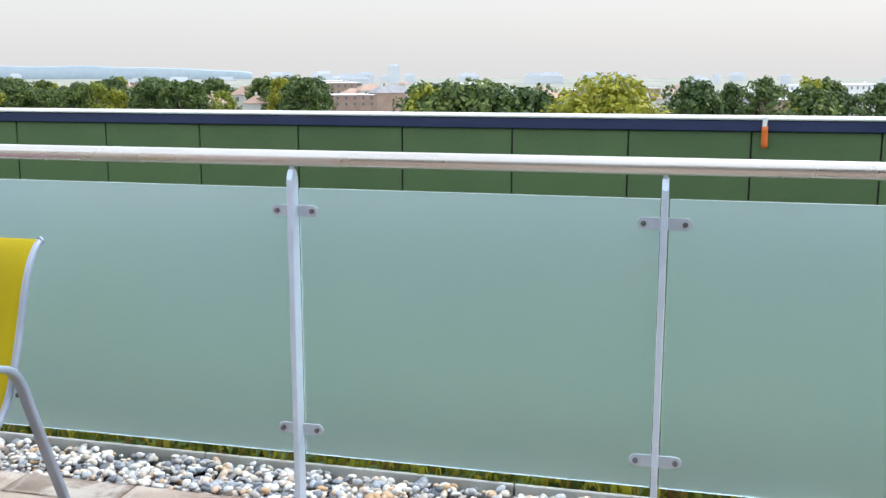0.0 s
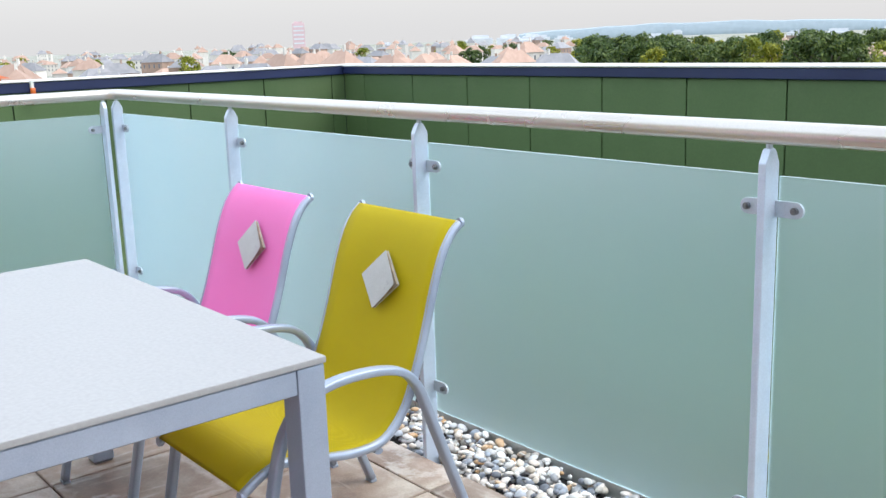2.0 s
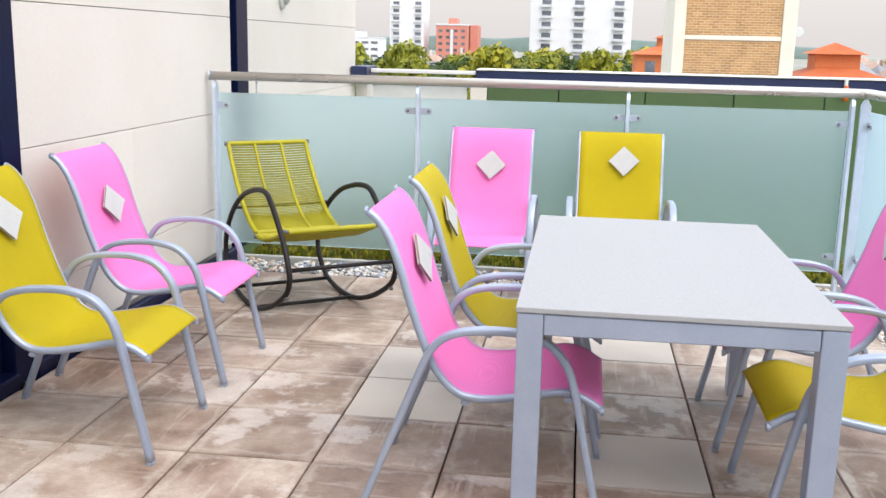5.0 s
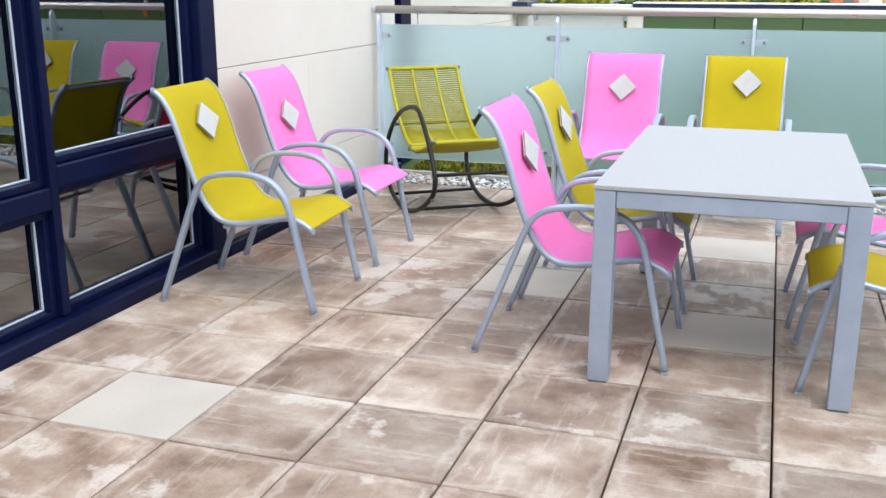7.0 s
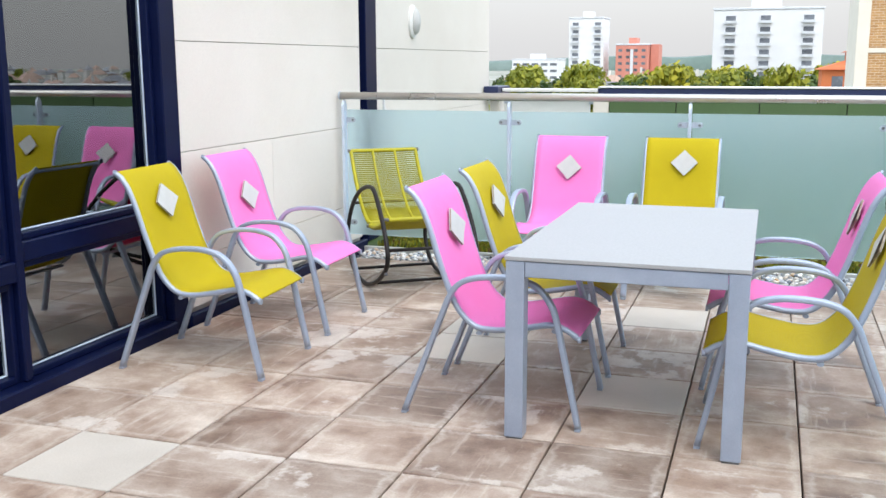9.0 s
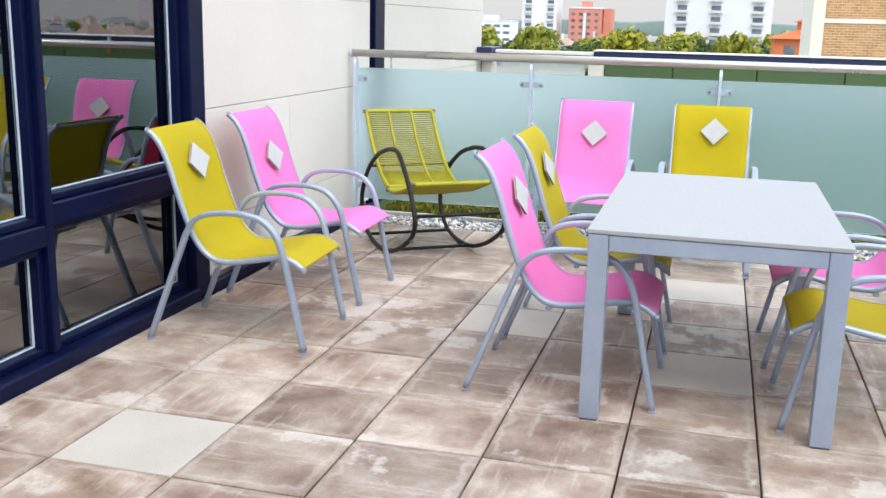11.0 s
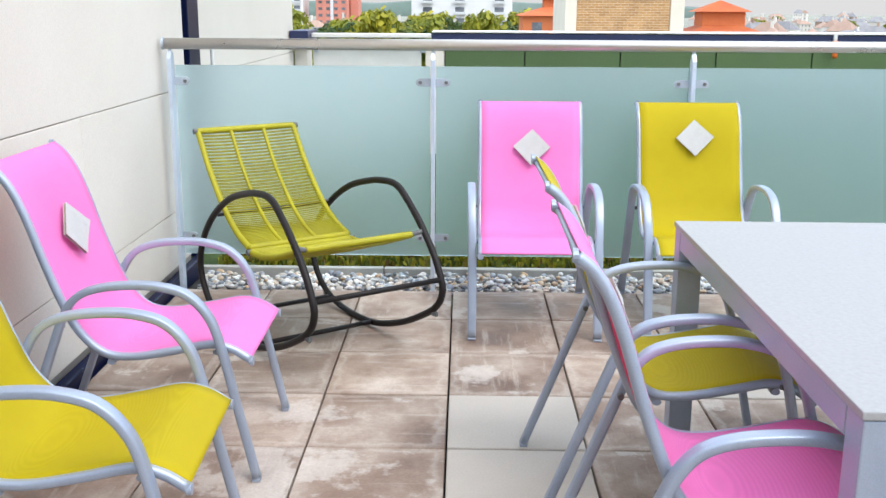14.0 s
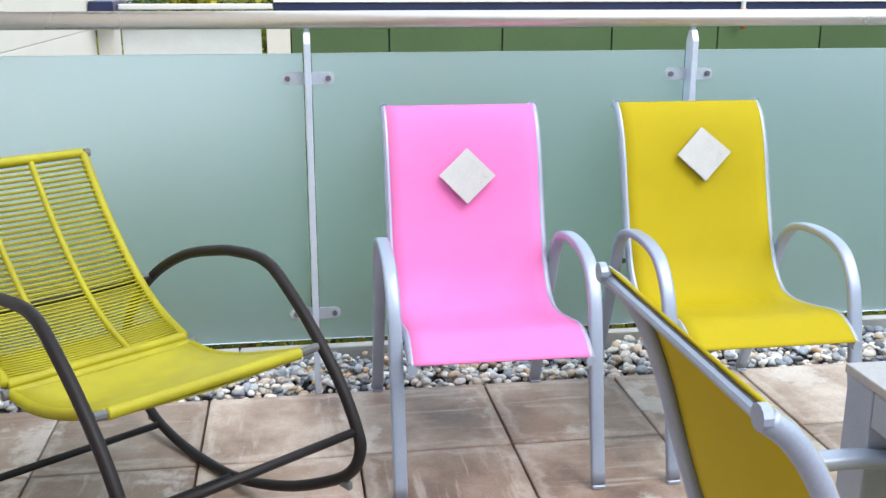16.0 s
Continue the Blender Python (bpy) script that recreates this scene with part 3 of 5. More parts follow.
def safety_tag(m):
    t = thing("parapet_tag", "small orange hanging marker clipped to the parapet edge", "marker", m, "parapet markers")
    part("clip", box(-0.016, 0.016, -0.03, 0.02, 0.085, 0.17, 0.006), M_WHITEPL, t, "white clip")
    part("body", tube([(0, -0.03, 0.10), (0, -0.03, 0.075), (0.002, -0.03, -0.03), (0.004, -0.03, -0.055)], 0.024, 0.018, 10), M_ORANGE, t, smooth=True)
    return t


tag = safety_tag(pose(0.37, PAR_Y - 0.035, 0.985))
copy_thing(tag, pose(PAR_X + 0.035, 4.14, 0.985, 0, 0, 90))

# ---- balustrades ----
POST_T, POST_D, POST_TOP = 0.020, 0.056, 1.158


def post_bm():
    """A flat bar set across the glass line, its head tapered to a stub under the rail."""
    d = POST_D / 2
    poly = [(-d, -0.06), (d, -0.06), (d, 1.125), (0.014, 1.150), (0.010, POST_TOP), (-0.010, POST_TOP), (-0.014, 1.150), (-d, 1.125)]
    bm = prism(poly, -POST_T / 2, POST_T / 2, axis="x")
    bmesh.ops.bevel(bm, geom=bm.edges[:], offset=0.002, segments=1, affect="EDGES")
    return bm


def clamp_bm(side):
    """A rounded strap from the post over the glass edge."""
    bm = bmesh.new()
    L, h, y = 0.082, 0.019, 0.018
    outline = [(0.008, -h), (L - h, -h)] + [(L - h + h * math.sin(a), -h * math.cos(a)) for a in (0.4, 0.8, 1.2, 1.57, 1.95, 2.35, 2.75)] + [(L - h, h), (0.008, h)]
    lo = [bm.verts.new((side * u, y - 0.003, z)) for u, z in outline]
    hi = [bm.verts.new((side * u, y + 0.003, z)) for u, z in outline]
    bm.faces.new(lo)
    bm.faces.new(hi[::-1])
    for k in range(len(lo)):
        bm.faces.new((lo[k], lo[(k + 1) % len(lo)], hi[(k + 1) % len(lo)], hi[k]))
    return bm


def bolt_bm(side):
    bm = disc((side * 0.062, 0.011, 0), 0.0085, 0.010, "y")
    return disc((side * 0.062, 0.005, 0), 0.005, 0.006, "y", bm, 6)


def balustrade_post(m, sides, label="flat satin steel balustrade post with glass clamps"):
    p = thing("balustrade_post", label, "post", m, "balustrade posts")
    bar = part("bar", post_bm(), M_GALV, p)
    part("stub", disc((0, 0, POST_TOP + 0.004), 0.008, 0.02, "z"), M_BRACKET, p)
    for z in (1.018, 0.258):
        for s in sides:
            c = part("clamp", clamp_bm(s), M_BRACKET, p, "steel glass clamp")
            c.location.z = z
            part("bolt", bolt_bm(s), M_BOLT, c, "dark bolt")
    return p


post_mid = balustrade_post(pose(-0.195, GLASS_Y - 0.030, 0), (-1, 1))
N_POSTS = [1.115, -1.395, -2.68, -3.97]
for x in N_POSTS + [2.4, 3.7]:
    copy_thing(post_mid, pose(x, GLASS_Y - 0.030, 0))
W_POSTS = [0.575, 1.80]
for y in W_POSTS:
    copy_thing(post_mid, pose(GLASS_X + 0.030, y, 0, 0, 0, 90))
balustrade_post(pose(-5.215, GLASS_Y - 0.030, 0), (1,))
balustrade_post(pose(GLASS_X + 0.030, 3.035, 0, 0, 0, 90), (-1,))
balustrade_post(pose(GLASS_X + 0.030, -0.675, 0, 0, 0, 90), (1,))


def glass_panel(x0, x1, y0, y1):
    g = as_object("glass_panel", box(x0, x1, y0, y1, 0.165, 1.093, 0.0015), M_FROST)
    g.visible_shadow = False
    return tagged(g, "frosted pale blue-green glass balustrade panel", "glass panel", "balustrade glass")


n_line = [-5.215, -3.97, -2.68, -1.395, -0.195, 1.115, 2.4, 3.7]
for a, b in zip(n_line, n_line[1:]):
    glass_panel(a + 0.014, b - 0.014, GLASS_Y - 0.008, GLASS_Y + 0.004)
w_line = [-0.675, 0.575, 1.80, 3.035]
for a, b in zip(w_line, w_line[1:]):
    glass_panel(GLASS_X - 0.004, GLASS_X + 0.008, a + 0.014, b - 0.014)

RAIL_Z, RAIL_R = 1.194, 0.0265
rail_path = [(GLASS_X + 0.030, -0.70, RAIL_Z), (GLASS_X + 0.030, 2.5, RAIL_Z)]
for k in range(9):
    a = math.pi - k * math.pi / 16
    rail_path.append((GLASS_X + 0.030 + 0.07 + 0.07 * math.cos(a), GLASS_Y - 0.030 - 0.07 + 0.07 * math.sin(a), RAIL_Z))
rail_path += [(-4, GLASS_Y - 0.030, RAIL_Z), (-1, GLASS_Y - 0.030, RAIL_Z), (EAST, GLASS_Y - 0.030, RAIL_Z)]
handrail = thing("handrail", "round satin metal handrail along both balustrades", "handrail", kind="structure")
part("tube", tube(rail_path, RAIL_R, RAIL_R, 24, axis=(0, 0, 1)), M_RAIL, handrail, smooth=True)
part("end_cap", disc((GLASS_X + 0.030, -0.704, RAIL_Z), 0.029, 0.012, "y", None, 24), M_BRACKET, handrail, "steel end cap")

# ---- building along the south side ----
# Sheeted wall: cream panels with fine open joints
wall_s = thing("wall_south", "cream rendered panel wall with fine dark joints", "wall", kind="structure")
rows_z = [(0.075, 0.353), (0.357, 0.953), (0.957, 1.547), (1.551, 2.146), (2.150, 3.0)]
for r, (z0, z1) in enumerate(rows_z):
    cuts = [-5.65, -4.19, -3.105] if r < 2 else [-5.65, -3.105]
    for a, b in zip(cuts, cuts[1:]):
        part("panel", box(a + 0.002, b - 0.002, WALL_Y - 0.02, WALL_Y, z0, z1, 0.0015), M_WALL, wall_s)
part("backing", box(-5.65, -3.105, WALL_Y - 0.25, WALL_Y - 0.022, -0.2, 3.0), M_JOINT, wall_s)
wall_sw = thing("wall_southwest", "cream rendered wall beyond the end balustrade", "wall", kind="structure")
for z0, z1 in rows_z:
    part("panel", box(-9.9, -6.06, WALL_Y - 0.17, WALL_Y - 0.15, max(z0, 0.0), z1, 0.0015), M_WALL, wall_sw)
part("backing", box(-9.9, -6.06, WALL_Y - 0.4, WALL_Y - 0.172, -0.2, 3.0), M_JOINT, wall_sw)
base_trim = thing("baseboard", "dark navy metal trim along the wall foot", "trim", kind="structure")
part("strip", box(-5.65, -3.105, WALL_Y + 0.002, WALL_Y + 0.045, -0.05, 0.055, 0.006), M_FRAME, base_trim)

# Narrow glazed door past the balustrade
door_w = thing("door_1", "narrow navy-framed glazed door in the cream wall", "door", kind="structure")
part("frame", box(-6.055, -5.83, WALL_Y - 0.16, WALL_Y - 0.02, 0.0, 2.6, 0.006), M_FRAME, door_w)
part("frame", box(-5.70, -5.652, WALL_Y - 0.16, WALL_Y - 0.06, 0.0, 2.6, 0.006), M_FRAME, door_w)
part("pane", box(-5.828, -5.702, WALL_Y - 0.12, WALL_Y - 0.108, 0.02, 2.6), M_WINGLASS, door_w)
part("header", box(-6.055, -5.652, WALL_Y - 0.4, WALL_Y - 0.02, 2.602, 3.0), M_WALL, door_w, "cream lintel")
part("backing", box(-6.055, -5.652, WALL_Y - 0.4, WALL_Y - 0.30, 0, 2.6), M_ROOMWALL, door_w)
part("hinge", box(-6.12, -6.07, WALL_Y - 0.148, WALL_Y - 0.10, 1.17, 1.27, 0.006), M_BRACKET, door_w, "steel bracket")
part("door_handle", tube(smooth_path([(-5.9, WALL_Y - 0.02, 1.16), (-5.9, WALL_Y + 0.05, 1.165), (-5.98, WALL_Y + 0.06, 1.15), (-6.0, WALL_Y + 0.06, 1.08), (-6.0, WALL_Y + 0.06, 0.9)], 5), 0.011, 0.011, 10, axis=(0.3, 0.5, 0.8)), M_WHITEPL, door_w, "white bent grab rail", True)


def bulkhead_lamp(m):
    t = thing("wall_lamp", "white oval bulkhead lamp on the cream wall", "lamp", m)
    prof = [(0.0, 0.09, 0.145), (0.02, 0.092, 0.148), (0.035, 0.08, 0.13)]
    bm, rings = bmesh.new(), []
    for y, a, b in prof:
        rings.append([bm.verts.new((a * math.cos(k * math.pi / 12), y, b * math.sin(k * math.pi / 12))) for k in range(24)])
    for r, s in zip(rings, rings[1:]):
        for k in range(24):
            bm.faces.new((r[k], r[(k + 1) % 24], s[(k + 1) % 24], s[k]))
    bm.faces.new(rings[0])
    bm.faces.new(rings[-1])
    part("housing", bm, M_WHITEPL, t, smooth=False)
    bm = bmesh.new()
    bmesh.ops.create_uvsphere(bm, u_segments=20, v_segments=10, radius=1)
    bmesh.ops.scale(bm, vec=(0.075, 0.05, 0.12), verts=bm.verts)
    bmesh.ops.translate(bm, vec=(0, 0.034, 0), verts=bm.verts)
    part("diffuser", bm, M_CARD, t, "opal diffuser", True)
    return t


bulkhead_lamp(pose(-7.25, WALL_Y - 0.15, 1.80))

# Window wall: navy frames, tall upper panes over low lights
FR0, FR1, PANE_Y = WALL_Y - 0.11, WALL_Y + 0.012, WALL_Y - 0.07
window_wall = thing("window_1", "tall navy-framed glazing with reflections and low lights", "window", kind="structure")
part("jamb", box(-3.103, -2.96, FR0, WALL_Y + 0.03, 0.0, 2.42, 0.006), M_FRAME, window_wall)
part("head", box(-2.958, 4.2, FR0, FR1, 2.34, 2.42, 0.005), M_FRAME, window_wall)
part("sill", box(-2.958, 4.2, FR0, WALL_Y + 0.055, -0.045, 0.062, 0.008), M_FRAME, window_wall, "navy threshold rail")
part("header", box(-3.103, 4.2, WALL_Y - 0.25, WALL_Y, 2.422, 3.0), M_WALL, window_wall, "cream wall above the glazing")


def window_bay(x0, x1, z_mid):
    """One bay between mullions: outer frame, inner sash steps, two panes."""
    part("mullion", box(x1 - 0.022, x1 + 0.022, FR0, FR1, 0.064, 2.338, 0.006), M_FRAME, window_wall)
    part("transom", box(x0, x1 - 0.024, FR0, FR1 - 0.004, z_mid - 0.045, z_mid + 0.045, 0.006), M_FRAME, window_wall)
    for z0, z1 in ((0.064, z_mid - 0.047), (z_mid + 0.047, 2.338)):
        s = bmesh.new()
        e = 0.030
        a, b = x0 + 0.002, x1 - 0.026
        box(a, a + e, FR0 + 0.01, FR1 - 0.03, z0, z1, 0.004, s)
        box(b - e, b, FR0 + 0.01, FR1 - 0.03, z0, z1, 0.004, s)
        box(a + e + 0.001, b - e - 0.001, FR0 + 0.01, FR1 - 0.03, z0, z0 + e, 0.004, s)
        box(a + e + 0.001, b - e - 0.001, FR0 + 0.01, FR1 - 0.03, z1 - e, z1, 0.004, s)
        sash = part("sash", s, M_FRAME, window_wall)
        k = bmesh.new()
        y0, y1, w = PANE_Y + 0.004, PANE_Y + 0.012, 0.009
        p, q = a + e + 0.001, b - e - 0.001
        box(p, p + w, y0, y1, z0 + e + 0.001, z1 - e - 0.001, 0.002, k)
        box(q - w, q, y0, y1, z0 + e + 0.001, z1 - e - 0.001, 0.002, k)
        box(p + w + 0.001, q - w - 0.001, y0, y1, z0 + e + 0.001, z0 + e + w, 0.002, k)
        box(p + w + 0.001, q - w - 0.001, y0, y1, z1 - e - w, z1 - e - 0.001, 0.002, k)
        part("glazing_bead", k, M_GALV, sash, "pale grey glazing bead")
        pane = part("pane", box(a + e + 0.001, b - e - 0.001, PANE_Y - 0.003, PANE_Y + 0.003, z0 + e, z1 - e), M_WINGLASS, sash)
        pane.visible_shadow = False
        pane = part("pane", box(a + e + 0.001, b - e - 0.001, PANE_Y - 0.023, PANE_Y - 0.018, z0 + e, z1 - e), M_WINGLASS, sash)
        pane.visible_shadow = False


window_bay(-2.958, -1.865, 0.635)
window_bay(-1.843, -0.56, 0.555)
window_bay(-0.53, 0.71, 0.555)
window_bay(0.74, 2.0, 0.635)
window_bay(2.03, 3.3, 0.635)
window_bay(3.33, 4.13, 0.635)

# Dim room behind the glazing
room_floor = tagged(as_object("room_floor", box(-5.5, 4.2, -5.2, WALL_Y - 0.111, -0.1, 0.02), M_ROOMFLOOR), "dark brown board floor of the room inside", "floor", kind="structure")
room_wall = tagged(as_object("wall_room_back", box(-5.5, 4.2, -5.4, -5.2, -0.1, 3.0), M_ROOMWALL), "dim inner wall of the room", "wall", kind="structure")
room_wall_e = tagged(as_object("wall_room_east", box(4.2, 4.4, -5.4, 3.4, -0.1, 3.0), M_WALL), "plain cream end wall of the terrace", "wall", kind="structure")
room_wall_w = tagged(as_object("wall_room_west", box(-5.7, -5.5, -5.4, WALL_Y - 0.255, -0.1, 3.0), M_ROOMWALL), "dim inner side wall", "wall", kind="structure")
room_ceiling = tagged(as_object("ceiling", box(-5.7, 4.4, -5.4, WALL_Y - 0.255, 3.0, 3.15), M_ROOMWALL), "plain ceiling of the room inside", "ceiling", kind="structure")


def crumpled_sheet(m):
    rnd = random.Random(4)
    bm = bmesh.new()
    bmesh.ops.create_icosphere(bm, subdivisions=4, radius=1)
    for v in bm.verts:
        d = 0.75 + 0.35 * noise.noise(v.co * 2.1) + 0.18 * noise.noise(v.co * 5.5)
        v.co = Vector((v.co.x * 0.26 * d, v.co.y * 0.20 * d, max(v.co.z, -0.4) * 0.16 * d + 0.055))
    low = min(v.co.z for v in bm.verts)
    bmesh.ops.translate(bm, vec=(0, 0, -low), verts=bm.verts)
    ob = as_object("crumpled_sheet", bm, M_SHEET, True)
    ob.matrix_world = m
    return tagged(ob, "crumpled white packing sheet on the floor inside", "sheet")


crumpled_sheet(pose(-2.78, -1.25, 0.02, 0, 0, 25))


def storage_tub(m):
    t = thing("storage_tub", "grey-green plastic tub inside behind the glass", "tub", m)
    bm = bmesh.new()
    rings = []
    for z, r in ((0, 0.13), (0.01, 0.14), (0.42, 0.18), (0.43, 0.195), (0.45, 0.195), (0.45, 0.17), (0.05, 0.135)):
        rings.append([bm.verts.new((r * math.cos(k * math.pi / 12), r * math.sin(k * math.pi / 12), z)) for k in range(24)])
    for r, s in zip(rings, rings[1:]):
        for k in range(24):
            bm.faces.new((r[k], r[(k + 1) % 24], s[(k + 1) % 24], s[k]))
    bm.faces.new(rings[0])
    bm.faces.new(rings[-1])
    part("body", bm, M_TOWERS, t, smooth=True)
    return t


storage_tub(pose(-3.15, -1.25, 0.02))


# ---- dining table ----
def dining_table(x0, x1, y0, y1, top):
    t = thing("dining_table", "large rectangular garden table with white top and grey metal frame", "table", pose((x0 + x1) / 2, (y0 + y1) / 2, 0))
    a, b = (x1 - x0) / 2, (y1 - y0) / 2
    part("tabletop", box(-a, a, -b, b, top - 0.016, top, 0.003, None, 2), M_TABLETOP, t, "smooth white top")
    leg = 0.072
    for sy in (-1, 1):
        y_in, y_out = sy * (b - 0.030), sy * (b - 0.004)
        part("apron", box(-a + leg + 0.006, a - leg - 0.006, min(y_in, y_out), max(y_in, y_out), top - 0.078, top - 0.018, 0.003), M_ALU, t)
    for sx in (-1, 1):
        x_in, x_out = sx * (a - 0.030), sx * (a - 0.004)
        part("apron", box(min(x_in, x_out), max(x_in, x_out), -b + leg + 0.006, b - leg - 0.006, top - 0.078, top - 0.018, 0.003), M_ALU, t)
    for sx in (-1, 1):
        for sy in (-1, 1):
            lx, ly = sx * (a - 0.004 - leg / 2), sy * (b - 0.004 - leg / 2)
            part("leg", box(lx - leg / 2, lx + leg / 2, ly - leg / 2, ly + leg / 2, 0.008, top - 0.018, 0.004, None, 2), M_ALU, t)
            part("foot", box(lx - leg / 2 + 0.005, lx + leg / 2 - 0.005, ly - leg / 2 + 0.005, ly + leg / 2 - 0.005, 0.0, 0.0075), M_ALUDARK, t, "dark plastic foot")
    return t


dining_table(-3.510, -1.998, 1.385, 2.272, 0.720)

# ---- stacking sling chairs ----
# Side profile of the sling rail (forward, height) and of the bent leg-and-arm loop
RAIL_PROFILE = [(-0.358, 0.930), (-0.328, 0.905), (-0.295, 0.855), (-0.262, 0.772), (-0.226, 0.655), (-0.185, 0.540), (-0.142, 0.450),
                (-0.075, 0.386), (0.010, 0.374), (0.130, 0.392), (0.235, 0.412), (0.298, 0.399), (0.352, 0.366)]
LOOP_PROFILE = [(-0.365, 0.012), (-0.285, 0.215), (-0.205, 0.420), (-0.165, 0.515), (-0.120, 0.568), (-0.055, 0.592), (0.030, 0.600), (0.110, 0.596), (0.185, 0.573),
                (0.240, 0.515), (0.272, 0.430), (0.318, 0.215), (0.362, 0.012)]
SLING_HALF = 0.232


def sling_bm():
    path = smooth_path([(0, y, z) for y, z in RAIL_PROFILE], 5)
    bm, rows = bmesh.new(), []
    cols = 10
    for i, p in enumerate(path):
        q0, q1 = path[max(i - 1, 0)], path[min(i + 1, len(path) - 1)]
        t = (q1 - q0).normalized()
        nrm = Vector((0, -t.z, t.y))
        sag = 0.012 * math.sin(math.pi * i / (len(path) - 1))
        half = SLING_HALF + 0.004
        row = []
        for k in range(cols + 1):
            u = k / cols * 2 - 1
            row.append((Vector((half * u, p.y, p.z)) - Vector((0, nrm.y, nrm.z)) * (sag * (1 - u * u)) + Vector((0, nrm.y, nrm.z)) * 0.012, nrm))
        rows.append(row)
    top = [[bm.verts.new(c) for c, n in r] for r in rows]
    bot = [[bm.verts.new(c - n * 0.004) for c, n in r] for r in rows]
    m, w = len(rows), cols
    for i in range(m - 1):
        for k in range(w):
            bm.faces.new((top[i][k], top[i][k + 1], top[i + 1][k + 1], top[i + 1][k]))
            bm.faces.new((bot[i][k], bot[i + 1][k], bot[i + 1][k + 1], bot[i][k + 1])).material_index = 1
        bm.faces.new((top[i][0], top[i + 1][0], bot[i + 1][0], bot[i][0]))
        bm.faces.new((top[i][w], bot[i][w], bot[i + 1][w], top[i + 1][w]))
    for k in range(w):
        bm.faces.new((top[0][k], bot[0][k], bot[0][k + 1], top[0][k + 1]))
        bm.faces.new((top[m - 1][k], top[m - 1][k + 1], bot[m - 1][k + 1], bot[m - 1][k]))
    return bm


def sling_chair(label, fabric, reverse, m):
    c = thing("sling_chair", label, "chair", m, "sling chairs on the terrace")
    sling = part("sling", sling_bm(), fabric, c, "stretched mesh fabric sling", True)
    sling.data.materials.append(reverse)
    for s in (-1, 1):
        rail = [(s * SLING_HALF, y, z) for y, z in RAIL_PROFILE]
        r = part("side_rail", tube(smooth_path(rail, 5), 0.012, 0.013, 10), M_ALU, c, smooth=True)
        part("end_plug", disc((s * SLING_HALF, -0.361, 0.932), 0.0135, 0.010, "y"), M_ALU, r)
        part("end_plug", disc((s * SLING_HALF, 0.355, 0.363), 0.0135, 0.012, "y"), M_ALU, r)
        loop = [(s * (0.265 + 0.012 * max(0, (z - 0.35)) * 2), y, z) for y, z in LOOP_PROFILE]
        lg = part("leg_and_arm", tube(smooth_path(loop, 6), 0.0185, 0.0115, 12, power=0.45), M_ALU, c, "bent flat-oval grey tube", True)
        for y in (-0.365, 0.362):
            part("foot_cap", box(s * 0.265 - 0.0175, s * 0.265 + 0.0175, y - 0.012, y + 0.012, 0.0, 0.011, 0.002), M_ALU, lg, "grey plastic foot cap")
        part("spacer", tube([(s * (SLING_HALF + 0.006), -0.186, 0.468), (s * 0.262, -0.186, 0.468)], 0.008, 0.008, 8, axis=(0, 0, 1)), M_ALUDARK, c)
        part("spacer", tube([(s * (SLING_HALF + 0.006), 0.268, 0.405), (s * 0.262, 0.268, 0.412)], 0.008, 0.008, 8, axis=(0, 0, 1)), M_ALUDARK, c)
    for y, z in ((0.255, 0.388), (-0.055, 0.356)):
        part("cross_bar", tube([(-SLING_HALF, y, z), (SLING_HALF, y, z)], 0.009, 0.013, 10, axis=(0, 0, 1)), M_ALU, c)
    part("cross_bar", tube([(-SLING_HALF, -0.350, 0.922), (SLING_HALF, -0.350, 0.922)], 0.008, 0.008, 10, axis=(0, 0, 1)), M_ALU, c)
    return c


PINK_LABEL = "pink mesh sling chair, grey tube frame,"
YELLOW_LABEL = "mustard mesh sling chair, grey tube frame,"
PINK_AT = [(-3.105, 2.435, 180.5), (-4.802, 1.031, -90.3), (-2.430, 1.286, -0.2), (-3.400, -0.248, 0.8)]
YELLOW_AT = [(-2.395, 2.468, 180.0), (-4.797, 1.768, -90.0), (-3.145, 1.290, 0.5), (-2.600, -0.222, 2.3)]
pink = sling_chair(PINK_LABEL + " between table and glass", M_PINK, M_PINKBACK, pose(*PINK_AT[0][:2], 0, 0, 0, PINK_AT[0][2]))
yellow = sling_chair(YELLOW_LABEL + " between table and glass", M_YELLOW, M_YELLOWBACK, pose(*YELLOW_AT[0][:2], 0, 0, 0, YELLOW_AT[0][2]))
where = (" against the end balustrade", " pushed up to the table", " against the building")
for (px, py, pr), tail in zip(PINK_AT[1:], where):
    tagged(copy_thing(pink, pose(px, py, 0, 0, 0, pr)), PINK_LABEL + tail)
for (px, py, pr), tail in zip(YELLOW_AT[1:], where):
    tagged(copy_thing(yellow, pose(px, py, 0, 0, 0, pr)), YELLOW_LABEL + tail)


